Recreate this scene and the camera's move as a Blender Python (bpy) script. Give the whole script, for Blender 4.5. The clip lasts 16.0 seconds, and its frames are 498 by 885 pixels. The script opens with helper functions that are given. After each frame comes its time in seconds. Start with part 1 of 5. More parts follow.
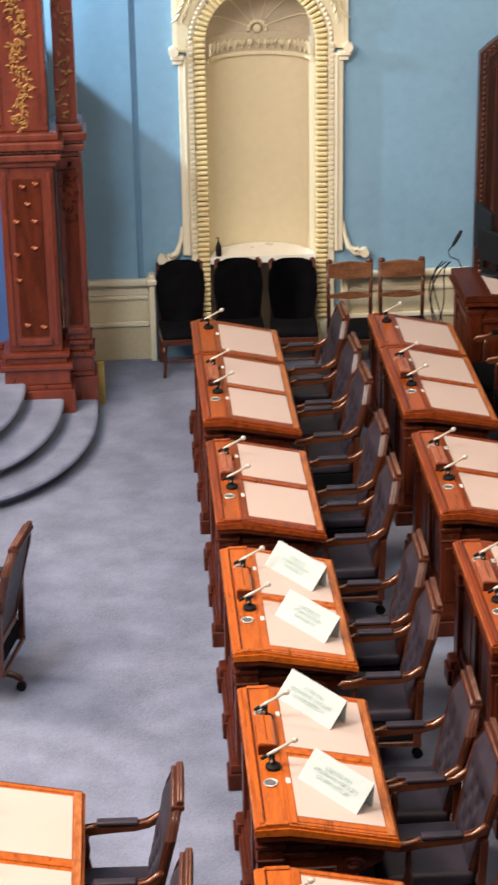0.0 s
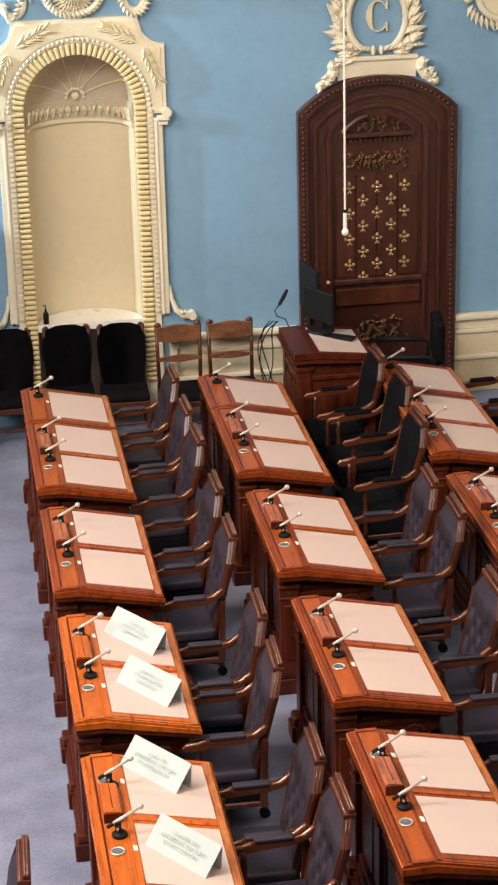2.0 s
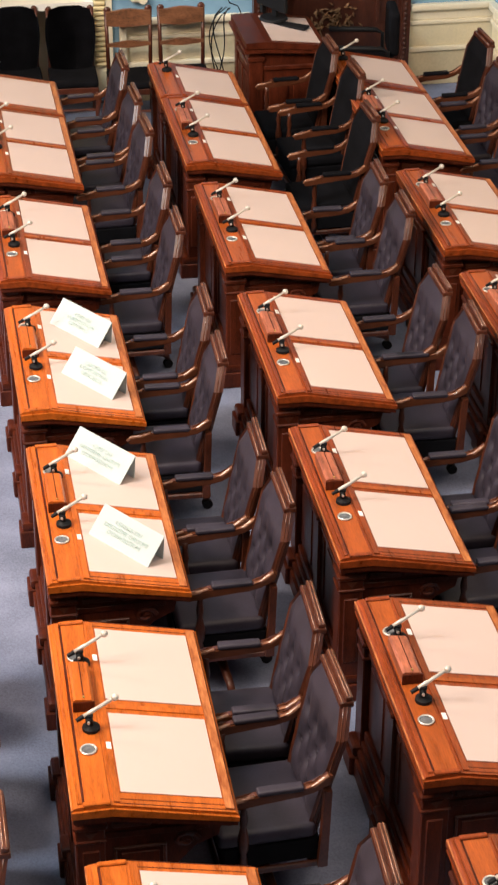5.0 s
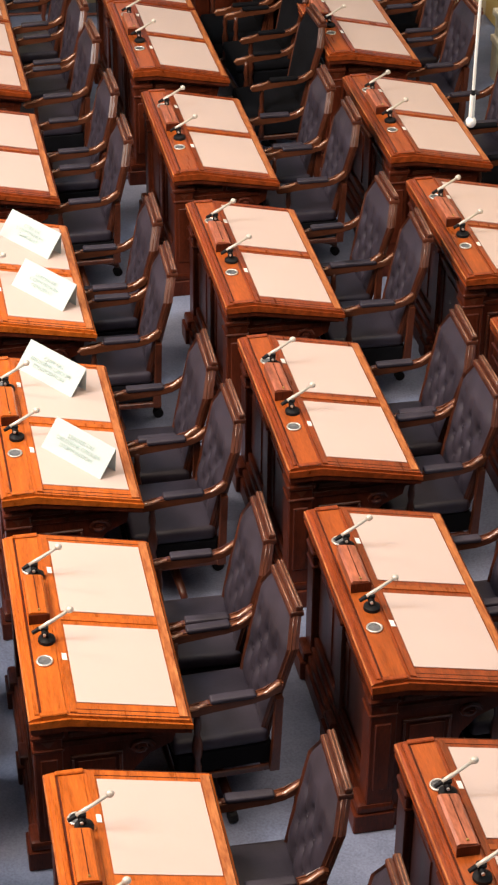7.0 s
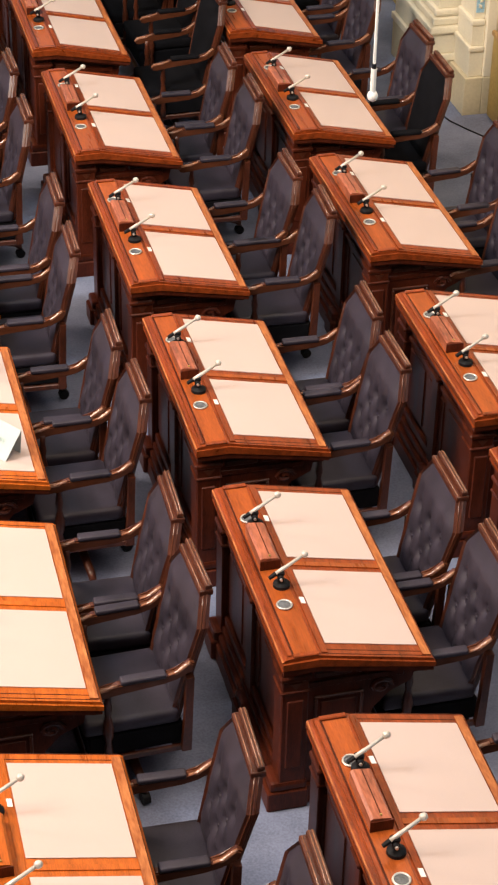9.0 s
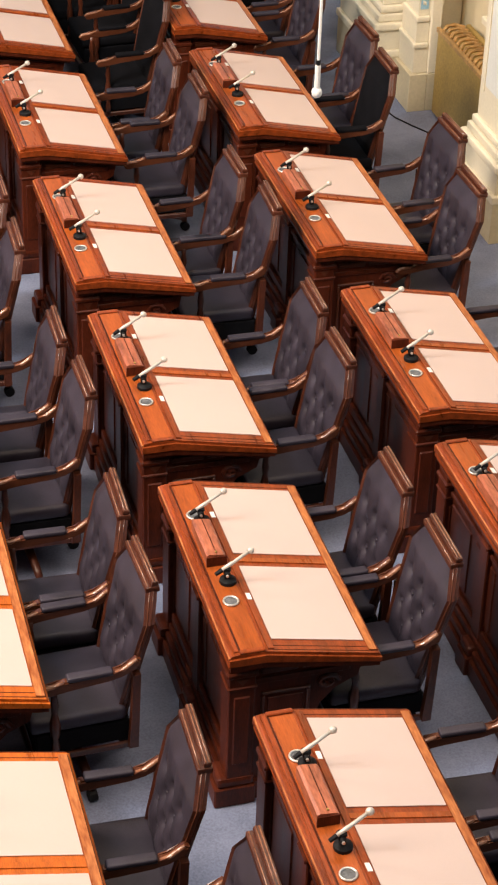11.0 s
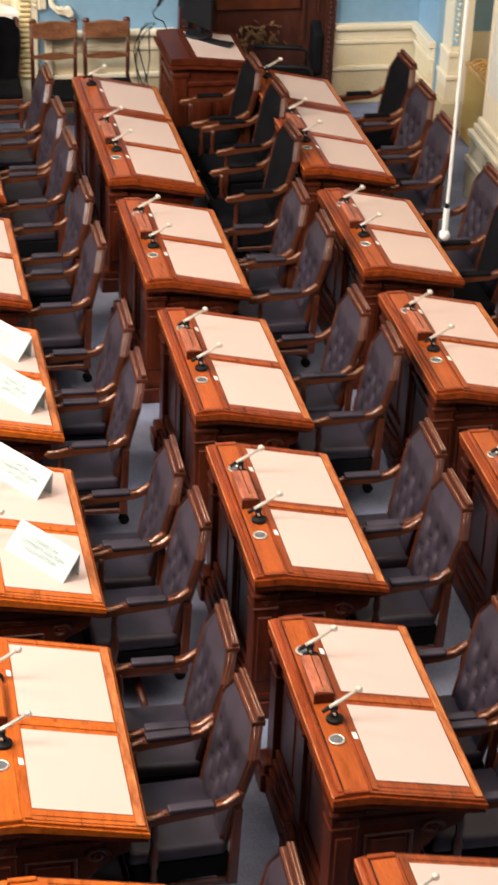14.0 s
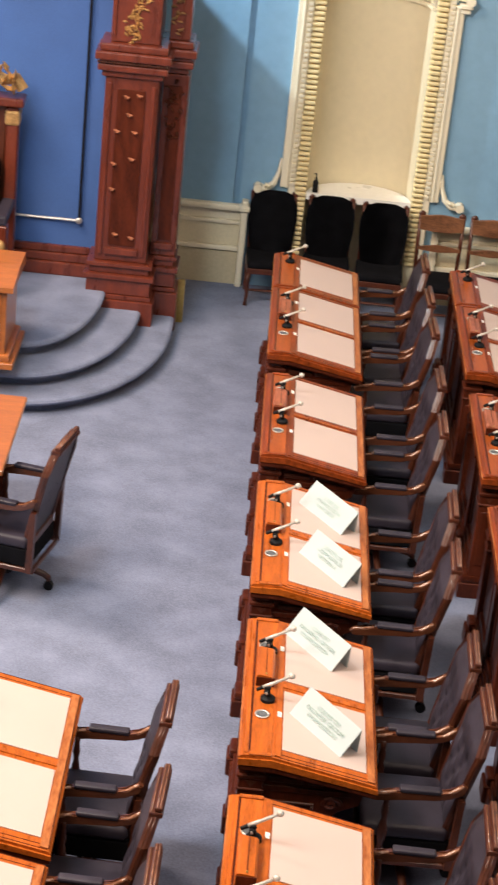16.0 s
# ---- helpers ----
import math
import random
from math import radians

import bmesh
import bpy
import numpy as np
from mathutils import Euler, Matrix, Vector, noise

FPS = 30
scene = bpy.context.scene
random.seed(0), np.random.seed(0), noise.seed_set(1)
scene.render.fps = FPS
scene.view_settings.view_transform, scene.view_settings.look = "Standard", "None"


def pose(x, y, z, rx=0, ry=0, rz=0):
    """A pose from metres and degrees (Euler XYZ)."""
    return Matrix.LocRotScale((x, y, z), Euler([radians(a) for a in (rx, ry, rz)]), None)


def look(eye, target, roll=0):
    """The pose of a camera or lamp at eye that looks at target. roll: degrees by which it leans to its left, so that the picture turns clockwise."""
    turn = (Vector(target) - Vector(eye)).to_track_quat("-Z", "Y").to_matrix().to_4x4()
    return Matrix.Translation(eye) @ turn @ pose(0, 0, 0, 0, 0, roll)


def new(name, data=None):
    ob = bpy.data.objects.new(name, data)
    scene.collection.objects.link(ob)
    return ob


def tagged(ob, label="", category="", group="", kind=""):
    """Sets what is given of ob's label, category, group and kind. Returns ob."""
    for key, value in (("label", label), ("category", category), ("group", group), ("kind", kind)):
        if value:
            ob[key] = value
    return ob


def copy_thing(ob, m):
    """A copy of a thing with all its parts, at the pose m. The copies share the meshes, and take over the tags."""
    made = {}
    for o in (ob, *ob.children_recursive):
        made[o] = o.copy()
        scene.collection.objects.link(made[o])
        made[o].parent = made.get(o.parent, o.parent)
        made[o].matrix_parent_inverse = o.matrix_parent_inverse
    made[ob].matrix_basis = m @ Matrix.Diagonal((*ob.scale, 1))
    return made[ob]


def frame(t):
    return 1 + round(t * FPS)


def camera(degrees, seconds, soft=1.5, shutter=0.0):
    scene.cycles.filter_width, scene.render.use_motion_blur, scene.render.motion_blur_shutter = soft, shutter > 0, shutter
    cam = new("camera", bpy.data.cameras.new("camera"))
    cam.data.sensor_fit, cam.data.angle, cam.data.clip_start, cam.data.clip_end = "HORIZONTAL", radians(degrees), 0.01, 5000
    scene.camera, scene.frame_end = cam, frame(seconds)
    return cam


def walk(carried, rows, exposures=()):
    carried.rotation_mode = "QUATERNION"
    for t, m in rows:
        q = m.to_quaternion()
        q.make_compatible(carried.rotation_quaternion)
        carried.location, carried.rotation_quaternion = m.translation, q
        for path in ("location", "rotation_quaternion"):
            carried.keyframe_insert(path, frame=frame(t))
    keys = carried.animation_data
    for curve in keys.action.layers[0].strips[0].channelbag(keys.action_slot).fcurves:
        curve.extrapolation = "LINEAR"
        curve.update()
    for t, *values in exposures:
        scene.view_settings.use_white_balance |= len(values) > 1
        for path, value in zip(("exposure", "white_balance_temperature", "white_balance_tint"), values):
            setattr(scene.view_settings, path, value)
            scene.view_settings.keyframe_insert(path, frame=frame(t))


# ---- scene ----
cam = camera(14.2, 16.0, soft=2.2, shutter=0.4)
PATH = [
    (0, (-0.37, -16.404, 6.263), (-0.255, -14.568, 5.478), -0.9),
    (0.5, (-0.368, -16.406, 6.272), (-0.189, -14.563, 5.515), -0.9),
    (1, (-0.341, -16.417, 6.267), (-0.124, -14.57, 5.532), -1.2),
    (1.5, (-0.338, -16.412, 6.268), (-0.085, -14.565, 5.542), -1.5),
    (2, (-0.334, -16.403, 6.253), (-0.055, -14.561, 5.524), -1.5),
    (2.5, (-0.328, -16.418, 6.281), (-0.032, -14.59, 5.525), -1.3),
    (3, (-0.327, -16.402, 6.274), (-0.024, -14.596, 5.469), -0.9),
    (3.5, (-0.326, -16.383, 6.254), (-0.024, -14.604, 5.391), -0.4),
    (4, (-0.333, -16.385, 6.261), (-0.034, -14.635, 5.341), 0.1),
    (6.5, (-0.302, -16.449, 6.434), (0.023, -14.805, 5.343), 0.3),
    (7, (-0.327, -16.464, 6.468), (0.015, -14.831, 5.365), 0.6),
    (7.5, (-0.309, -16.443, 6.423), (0.053, -14.815, 5.319), 0.6),
    (8, (-0.308, -16.44, 6.433), (0.078, -14.822, 5.323), 0.7),
    (8.5, (-0.302, -16.425, 6.382), (0.109, -14.812, 5.273), 1.1),
    (9, (-0.303, -16.434, 6.41), (0.125, -14.829, 5.295), 1.3),
    (9.5, (-0.309, -16.432, 6.416), (0.139, -14.835, 5.298), 1.6),
    (10, (-0.295, -16.437, 6.409), (0.168, -14.845, 5.29), 1.7),
    (12.5, (-0.291, -16.443, 6.418), (0.196, -14.846, 5.318), 2.2),
    (13, (-0.312, -16.453, 6.426), (0.148, -14.831, 5.35), 2.1),
    (13.5, (-0.313, -16.44, 6.41), (0.113, -14.791, 5.362), 2.1),
    (14, (-0.318, -16.436, 6.387), (0.066, -14.748, 5.385), 2.6),
    (14.5, (-0.318, -16.486, 6.433), (-0.02, -14.755, 5.476), 3.1),
    (15, (-0.174, -16.477, 6.402), (0.006, -14.703, 5.495), 4.0),
    (15.5, (-0.111, -16.469, 6.298), (-0.015, -14.669, 5.432), 5.8),
    (16, (-0.048, -16.54, 6.369), (-0.033, -14.731, 5.515), 6.0),
]
walk(cam, [(t, look(eye, target, roll)) for t, eye, target, roll in PATH], exposures=((0, -0.06), (0.5, 0.0), (2, -0.10), (4, 0.02), (7.5, 0.10), (10, 0.17), (12.5, 0.22), (14.5, 0.19), (15.5, 0.06), (16, -0.05)))

# ---- world and lights ----
world = bpy.data.worlds.new("hall_air")
scene.world = world
world.use_nodes = True
world.node_tree.nodes["Background"].inputs[0].default_value = (0.9, 0.85, 0.8, 1)
world.node_tree.nodes["Background"].inputs[1].default_value = 0.002


def area_lamp(name, at, target, size, watts, colour):
    data = bpy.data.lights.new(name, "AREA")
    data.shape, data.size, data.energy, data.color = "DISK", size, watts, colour
    ob = new(name, data)
    ob.matrix_basis = look(at, target)
    return ob


WARM = (1.0, 0.80, 0.645)
for lx, ly, lz, watts, wide in ((-4.6, -4.2, 7.4, 580, 2.2), (-5.2, -10.4, 8.0, 1290, 4.6), (3.4, -6.6, 8.8, 210, 4.6), (2.2, -12.6, 8.8, 240, 4.6)):
    area_lamp("ceiling_lamp", (lx, ly, lz), (lx + 0.28 * (1.5 - lx) + 0.6, ly + 0.4, lz - 6.0), wide, watts, WARM)
# Unseen cool lamp, added to brighten the end wall.
area_lamp("wall_fill_lamp", (-2.4, -9.2, 9.0), (1.6, 0.2, 2.2), 1.4, 400, (0.80, 0.92, 1.0))
# Narrow spotlight behind the dais frame, raking across the blue wall.
spot = bpy.data.lights.new("dais_spotlight", "SPOT")
spot.energy, spot.color, spot.spot_size, spot.spot_blend, spot.shadow_soft_size = 700, (0.72, 0.88, 1.0), radians(37), 0.15, 0.03
new("dais_spotlight", spot).matrix_basis = look((-2.4, -0.46, 3.95), (-0.1, 0.10, 3.0))

# ---- materials ----


def material(name, colour, rough=0.6, metal=0.0, vary=0.12, size=9.0, stretch=(1, 1, 1), bump=0.1, fine=90.0, gloss=0.5, coat=0.0, dark=None, lean=0.0):
    """A surface with broad stains, a fine grain and slight relief."""
    m = bpy.data.materials.new(name)
    m.use_nodes = True
    n, l = m.node_tree.nodes, m.node_tree.links
    bsdf = n["Principled BSDF"]
    co = n.new("ShaderNodeTexCoord")
    mp = n.new("ShaderNodeMapping")
    mp.inputs["Scale"].default_value = stretch
    mp.inputs["Rotation"].default_value = (0, 0, lean)
    l.new(co.outputs["Object"], mp.inputs["Vector"])
    info = n.new("ShaderNodeObjectInfo")
    shift = n.new("ShaderNodeVectorMath")
    shift.operation = "SCALE"
    shift.inputs[0].default_value = (7.0, 13.0, 5.0)
    l.new(info.outputs["Random"], shift.inputs["Scale"])
    add = n.new("ShaderNodeVectorMath")
    l.new(mp.outputs["Vector"], add.inputs[0])
    l.new(shift.outputs["Vector"], add.inputs[1])
    broad = n.new("ShaderNodeTexNoise")
    broad.inputs["Scale"].default_value = size
    broad.inputs["Detail"].default_value = 6
    grain = n.new("ShaderNodeTexNoise")
    grain.inputs["Scale"].default_value = fine
    grain.inputs["Detail"].default_value = 4
    for t in (broad, grain):
        l.new(add.outputs["Vector"], t.inputs["Vector"])
    mix = n.new("ShaderNodeMath")
    mix.operation = "MULTIPLY_ADD"
    l.new(grain.outputs["Fac"], mix.inputs[0])
    mix.inputs[1].default_value = 0.45
    half = n.new("ShaderNodeMath")
    half.operation = "MULTIPLY"
    half.inputs[1].default_value = 0.55
    l.new(broad.outputs["Fac"], half.inputs[0])
    l.new(half.outputs[0], mix.inputs[2])
    ramp = n.new("ShaderNodeValToRGB")
    lo = dark or tuple(c * (1 - 2.2 * vary) for c in colour)
    hi = tuple(min(1, c * (1 + 2.2 * vary)) for c in colour)
    ramp.color_ramp.elements[0].position, ramp.color_ramp.elements[1].position = 0.33, 0.67
    ramp.color_ramp.elements[0].color = (*lo, 1)
    ramp.color_ramp.elements[1].color = (*hi, 1)
    l.new(mix.outputs[0], ramp.inputs["Fac"])
    l.new(ramp.outputs["Color"], bsdf.inputs["Base Color"])
    rr = n.new("ShaderNodeMapRange")
    rr.inputs["To Min"].default_value = max(0.02, rough - 0.1)
    rr.inputs["To Max"].default_value = min(1, rough + 0.1)
    l.new(broad.outputs["Fac"], rr.inputs["Value"])
    l.new(rr.outputs["Result"], bsdf.inputs["Roughness"])
    bsdf.inputs["Metallic"].default_value = metal
    bsdf.inputs["Specular IOR Level"].default_value = gloss
    bsdf.inputs["Coat Weight"].default_value = coat
    bsdf.inputs["Coat Roughness"].default_value = 0.26
    if bump:
        b = n.new("ShaderNodeBump")
        b.inputs["Strength"].default_value = bump
        b.inputs["Distance"].default_value = 0.004
        l.new(grain.outputs["Fac"], b.inputs["Height"])
        l.new(b.outputs["Normal"], bsdf.inputs["Normal"])
    return m


# Rear desk oak: darker finish, with the weaker light there put into its colour.
M_DESK = material("shaded_desk_oak", (0.225, 0.042, 0.0088), 0.31, vary=0.26, size=3.0, stretch=(9, 1, 9), fine=28, bump=0.08, gloss=0.3)
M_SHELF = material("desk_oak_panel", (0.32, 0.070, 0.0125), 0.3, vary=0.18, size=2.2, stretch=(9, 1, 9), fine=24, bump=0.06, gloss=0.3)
M_WORN = material("worn_oak_rim", (0.44, 0.16, 0.05), 0.42, vary=0.15, size=7, stretch=(5, 1, 5), fine=22, bump=0.06, gloss=0.3, dark=(0.22, 0.045, 0.009))
# Worn pencil box wood, made pinker by the lid's reflected light in its colour.
M_BOX = material("worn_lit_box_wood", (0.34, 0.105, 0.055), 0.35, vary=0.25, size=5, stretch=(5, 1, 5), fine=22, bump=0.06, gloss=0.3)
# Front desk oak: honey finish, brightened by the stronger light put in its colour.
M_HONEY = material("lit_desk_oak", (0.43, 0.098, 0.012), 0.30, vary=0.2, size=3.0, stretch=(9, 1, 9), fine=28, bump=0.08, gloss=0.3)
# Desk body wood, set darker so its colour deepens the shade below the tops.
M_DESK_BODY = material("shaded_desk_wood", (0.074, 0.0148, 0.006), 0.36, vary=0.26, size=3.0, stretch=(6, 6, 1), fine=30, bump=0.08, gloss=0.2)
M_ARM = material("worn_arm_wood", (0.080, 0.025, 0.011), 0.22, vary=0.2, size=8, stretch=(1, 4, 4), fine=40, bump=0.02, gloss=0.5, coat=0.25, dark=(0.06, 0.018, 0.008))
M_CHAIR_WOOD = material("chair_walnut", (0.068, 0.0175, 0.0075), 0.34, vary=0.28, size=4.0, stretch=(3, 3, 1), fine=40, bump=0.06, coat=0.0)
# Pale worn wood for chair edges, with their glints put into the colour.
M_TIP = material("worn_wood_glint", (0.27, 0.125, 0.070), 0.20, vary=0.2, size=12, fine=60, bump=0.03, gloss=0.8, dark=(0.11, 0.036, 0.016))
M_SIDE = material("worn_side_chair_oak", (0.17, 0.07, 0.032), 0.4, vary=0.25, size=5.0, stretch=(1, 3, 3), fine=40, bump=0.06)
M_LEATHER = material("black_leather", (0.0295, 0.0238, 0.0345), 0.48, vary=0.22, size=7, fine=260, bump=0.2, gloss=0.35)
M_FABRIC = material("black_cloth", (0.0055, 0.0055, 0.007), 0.95, vary=0.25, size=9, fine=400, bump=0.2, gloss=0.08)
M_PAD = material("cream_blotter", (0.555, 0.433, 0.383), 0.7, vary=0.012, size=3, fine=200, bump=0.03)
M_CARPET = material("blue_carpet", (0.20, 0.226, 0.318), 0.95, vary=0.13, size=3.6, fine=90, bump=0.35, gloss=0.1)
M_WALL = material("blue_wall_paint", (0.205, 0.365, 0.51), 0.62, vary=0.035, size=0.9, fine=14, bump=0.012)
M_ROYAL = material("royal_blue_cloth", (0.050, 0.118, 0.33), 0.8, vary=0.1, size=1.5, fine=150, bump=0.1)
M_CREAM = material("cream_plaster", (0.72, 0.635, 0.43), 0.6, vary=0.04, size=3, fine=50, bump=0.05)
M_RIB = material("old_gold_plaster", (0.70, 0.57, 0.30), 0.5, vary=0.06, size=5, fine=50, bump=0.05)
M_LETTER = material("pale_gold_paint", (0.74, 0.63, 0.42), 0.4, vary=0.08, size=8, fine=50, bump=0.03)
M_IVORY = material("ivory_paint", (0.76, 0.69, 0.52), 0.5, vary=0.03, size=3, fine=50, bump=0.04)
M_BEIGE = material("beige_baseboard", (0.58, 0.50, 0.33), 0.6, vary=0.05, size=2, fine=40, bump=0.04)
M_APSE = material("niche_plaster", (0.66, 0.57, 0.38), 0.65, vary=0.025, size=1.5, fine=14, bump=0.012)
# Dome and frieze: niche plaster darkened, the recess's shade put into its colour.
M_DOME = material("shaded_niche_plaster", (0.50, 0.42, 0.30), 0.65, vary=0.05, size=1.5, fine=40, bump=0.04)
M_DOOR = material("dark_carved_walnut", (0.056, 0.016, 0.009), 0.36, vary=0.22, size=3, stretch=(6, 6, 1), fine=26, bump=0.08, coat=0.35)
M_BEADS = material("dark_bead_walnut", (0.045, 0.014, 0.008), 0.55, vary=0.25, size=9, fine=60, bump=0.1, gloss=0.3)
M_PILLAR = material("red_mahogany", (0.135, 0.026, 0.012), 0.30, vary=0.2, size=2.5, stretch=(5, 5, 1), fine=26, bump=0.08, coat=0.35)
M_GILT = material("gilt_carving", (0.52, 0.31, 0.12), 0.36, metal=0.5, vary=0.2, size=20, fine=120, bump=0.2)
M_BRASS = material("brass_cover", (0.46, 0.32, 0.10), 0.42, metal=0.55, vary=0.12, size=3, fine=60, bump=0.06)
M_BLACK = material("black_plastic", (0.008, 0.008, 0.009), 0.6, vary=0.1, size=20, fine=200, bump=0.03, gloss=0.18)
M_STEEL = material("satin_steel", (0.66, 0.63, 0.58), 0.32, metal=0.7, vary=0.06, size=30, fine=200, bump=0.03)
M_WHITE = material("white_plastic", (0.80, 0.78, 0.73), 0.45, vary=0.02, size=20, fine=100, bump=0.02)
M_WELL = material("grey_ink_cover", (0.10, 0.105, 0.11), 0.5, vary=0.3, size=30, fine=120, bump=0.1)
M_MIC = material("silver_beige_metal", (0.60, 0.55, 0.48), 0.36, metal=0.25, vary=0.06, size=30, fine=200, bump=0.02)
M_CARD = material("white_card", (0.45, 0.515, 0.515), 0.7, vary=0.012, size=8, fine=150, bump=0.02)
M_INK = material("pale_ink", (0.37, 0.49, 0.45), 0.7, vary=0.05, size=30, fine=200, bump=0)
M_MARBLE = material("white_marble", (0.84, 0.82, 0.76), 0.3, vary=0.03, size=4, fine=30, bump=0.02)
# Ceiling colour kept dark so little light bounces back.
M_CEIL = material("ceiling_plaster", (0.22, 0.19, 0.15), 0.8, vary=0.05, size=0.6, fine=20, bump=0.05)
M_ORANGE = material("honey_oak", (0.40, 0.125, 0.028), 0.34, vary=0.12, size=3, stretch=(1, 6, 6), fine=26, bump=0.06, coat=0.35)
M_PALE = material("pale_grey_blue_paint", (0.70, 0.71, 0.66), 0.55, vary=0.03, size=3, fine=50, bump=0.03)
M_GLASS = bpy.data.materials.new("clear_glass")
M_GLASS.use_nodes = True
M_GLASS.node_tree.nodes["Principled BSDF"].inputs["Transmission Weight"].default_value = 0.9
M_GLASS.node_tree.nodes["Principled BSDF"].inputs["Roughness"].default_value = 0.08

# ---- mesh helpers ----


def part(name, bm, mat, parent=None, label="", smooth=False):
    """One mesh object from a bmesh, under a thing or a part."""
    me = bpy.data.meshes.new(name)
    bmesh.ops.recalc_face_normals(bm, faces=bm.faces)
    bm.to_mesh(me)
    bm.free()
    me.materials.append(mat)
    if smooth:
        me.polygons.foreach_set("use_smooth", [True] * len(me.polygons))
    ob = new(name, me)
    if parent:
        ob.parent = parent
    if label:
        ob["label"] = label
    return ob


def thing(name, label, category, group="", at=(0, 0, 0), turn=0):
    ob = new(name)
    ob.matrix_basis = pose(*at, 0, 0, turn)
    ob.empty_display_size = 0.1
    return tagged(ob, label, category, group)


def box(bm, x0, x1, y0, y1, z0, z1, bevel=0.0, seg=1):
    r = bmesh.ops.create_cube(bm, size=1.0)
    vs = r["verts"]
    for v in vs:
        v.co = Vector(((x0 + x1) / 2 + v.co.x * (x1 - x0), (y0 + y1) / 2 + v.co.y * (y1 - y0), (z0 + z1) / 2 + v.co.z * (z1 - z0)))
    if bevel:
        es = list({e for v in vs for e in v.link_edges})
        bmesh.ops.bevel(bm, geom=es, offset=bevel, segments=seg, profile=0.6, affect="EDGES", clamp_overlap=True)
    return bm


def prism(bm, pts, axis, a, b):
    """A closed outline of 2D points drawn out along an axis from a to b. Outline in (x, z) for y, (y, z) for x, (x, y) for z."""

    def put(p, d):
        return {"x": (d, p[0], p[1]), "y": (p[0], d, p[1]), "z": (p[0], p[1], d)}[axis]

    lo = [bm.verts.new(put(p, a)) for p in pts]
    hi = [bm.verts.new(put(p, b)) for p in pts]
    n = len(pts)
    for i in range(n):
        bm.faces.new((lo[i], lo[(i + 1) % n], hi[(i + 1) % n], hi[i]))
    bm.faces.new(lo[::-1])
    bm.faces.new(hi)
    return bm


def tube(bm, pts, radii, n=8, cap=True):
    """A round bar through points, with a radius at each (or one for all)."""
    pts = [Vector(p) for p in pts]
    if not hasattr(radii, "__len__"):
        radii = [radii] * len(pts)
    rings = []
    side = None
    for i, p in enumerate(pts):
        d = (pts[min(i + 1, len(pts) - 1)] - pts[max(i - 1, 0)]).normalized()
        if side is None:
            side = d.orthogonal().normalized()
        side = (side - d * side.dot(d)).normalized()
        up = d.cross(side)
        rings.append([bm.verts.new(p + radii[i] * (math.cos(2 * math.pi * k / n) * side + math.sin(2 * math.pi * k / n) * up)) for k in range(n)])
    for a, b in zip(rings, rings[1:]):
        for k in range(n):
            bm.faces.new((a[k], a[(k + 1) % n], b[(k + 1) % n], b[k]))
    if cap:
        bm.faces.new(rings[0][::-1])
        bm.faces.new(rings[-1])
    return bm


def ball(bm, at, r, squash=(1, 1, 1), u=8, v=6):
    vs = bmesh.ops.create_uvsphere(bm, u_segments=u, v_segments=v, radius=r)["verts"]
    for w in vs:
        w.co = Vector((w.co.x * squash[0] + at[0], w.co.y * squash[1] + at[1], w.co.z * squash[2] + at[2]))
    return bm


def leaf(bm, at, length, width, angle, lift=0.02):
    """A small raised leaf on a wall that faces -y, at (x, y, z), pointing along angle in the x-z plane."""
    x, y, z = at
    c, s = math.cos(angle), math.sin(angle)

    def p(a, b, d):
        return bm.verts.new((x + a * c - b * s, y - d, z + a * s + b * c))

    root, tip, le, ri, mid = p(0, 0, 0), p(length, 0, lift * 0.4), p(length * 0.45, width / 2, 0), p(length * 0.45, -width / 2, 0), p(length * 0.45, 0, lift)
    for tri in ((root, mid, le), (le, mid, tip), (tip, mid, ri), (ri, mid, root)):
        bm.faces.new(tri)
    return bm


def B():
    return bmesh.new()


# ---- the hall ----
WALL_Y = 0.25
WALL_X = 4.85
floor = tagged(part("floor", box(B(), -12, 7, -20, 3, -0.2, 0), M_CARPET), "worn blue-grey carpet over the whole chamber floor", "floor", kind="structure")
# Out-of-view ceiling closing the room, darkened to limit bounced light.
tagged(part("ceiling", box(B(), -12, 7, -20, 3, 9.6, 9.9), M_CEIL), "unseen plaster ceiling, darkened to cut bounced light", "ceiling", kind="structure")
tagged(part("wall_south", box(B(), -12, 7, -20.3, -20, 0, 9.6), M_WALL), "plain blue wall", "wall", kind="structure")
tagged(part("wall_west", box(B(), -12.3, -12, -20, 3, 0, 9.6), M_WALL), "plain blue wall", "wall", kind="structure")

# End wall: blue plaster with an arched niche opening.
NX, NR, NSPRING = 0.82, 0.46, 2.78


def arch_points(cx, r, spring, n=24, bottom=0.0):
    pts = [(cx - r, bottom)]
    pts += [(cx - r * math.cos(math.pi * k / n), spring + r * math.sin(math.pi * k / n)) for k in range(n + 1)]
    return pts + [(cx + r, bottom)]


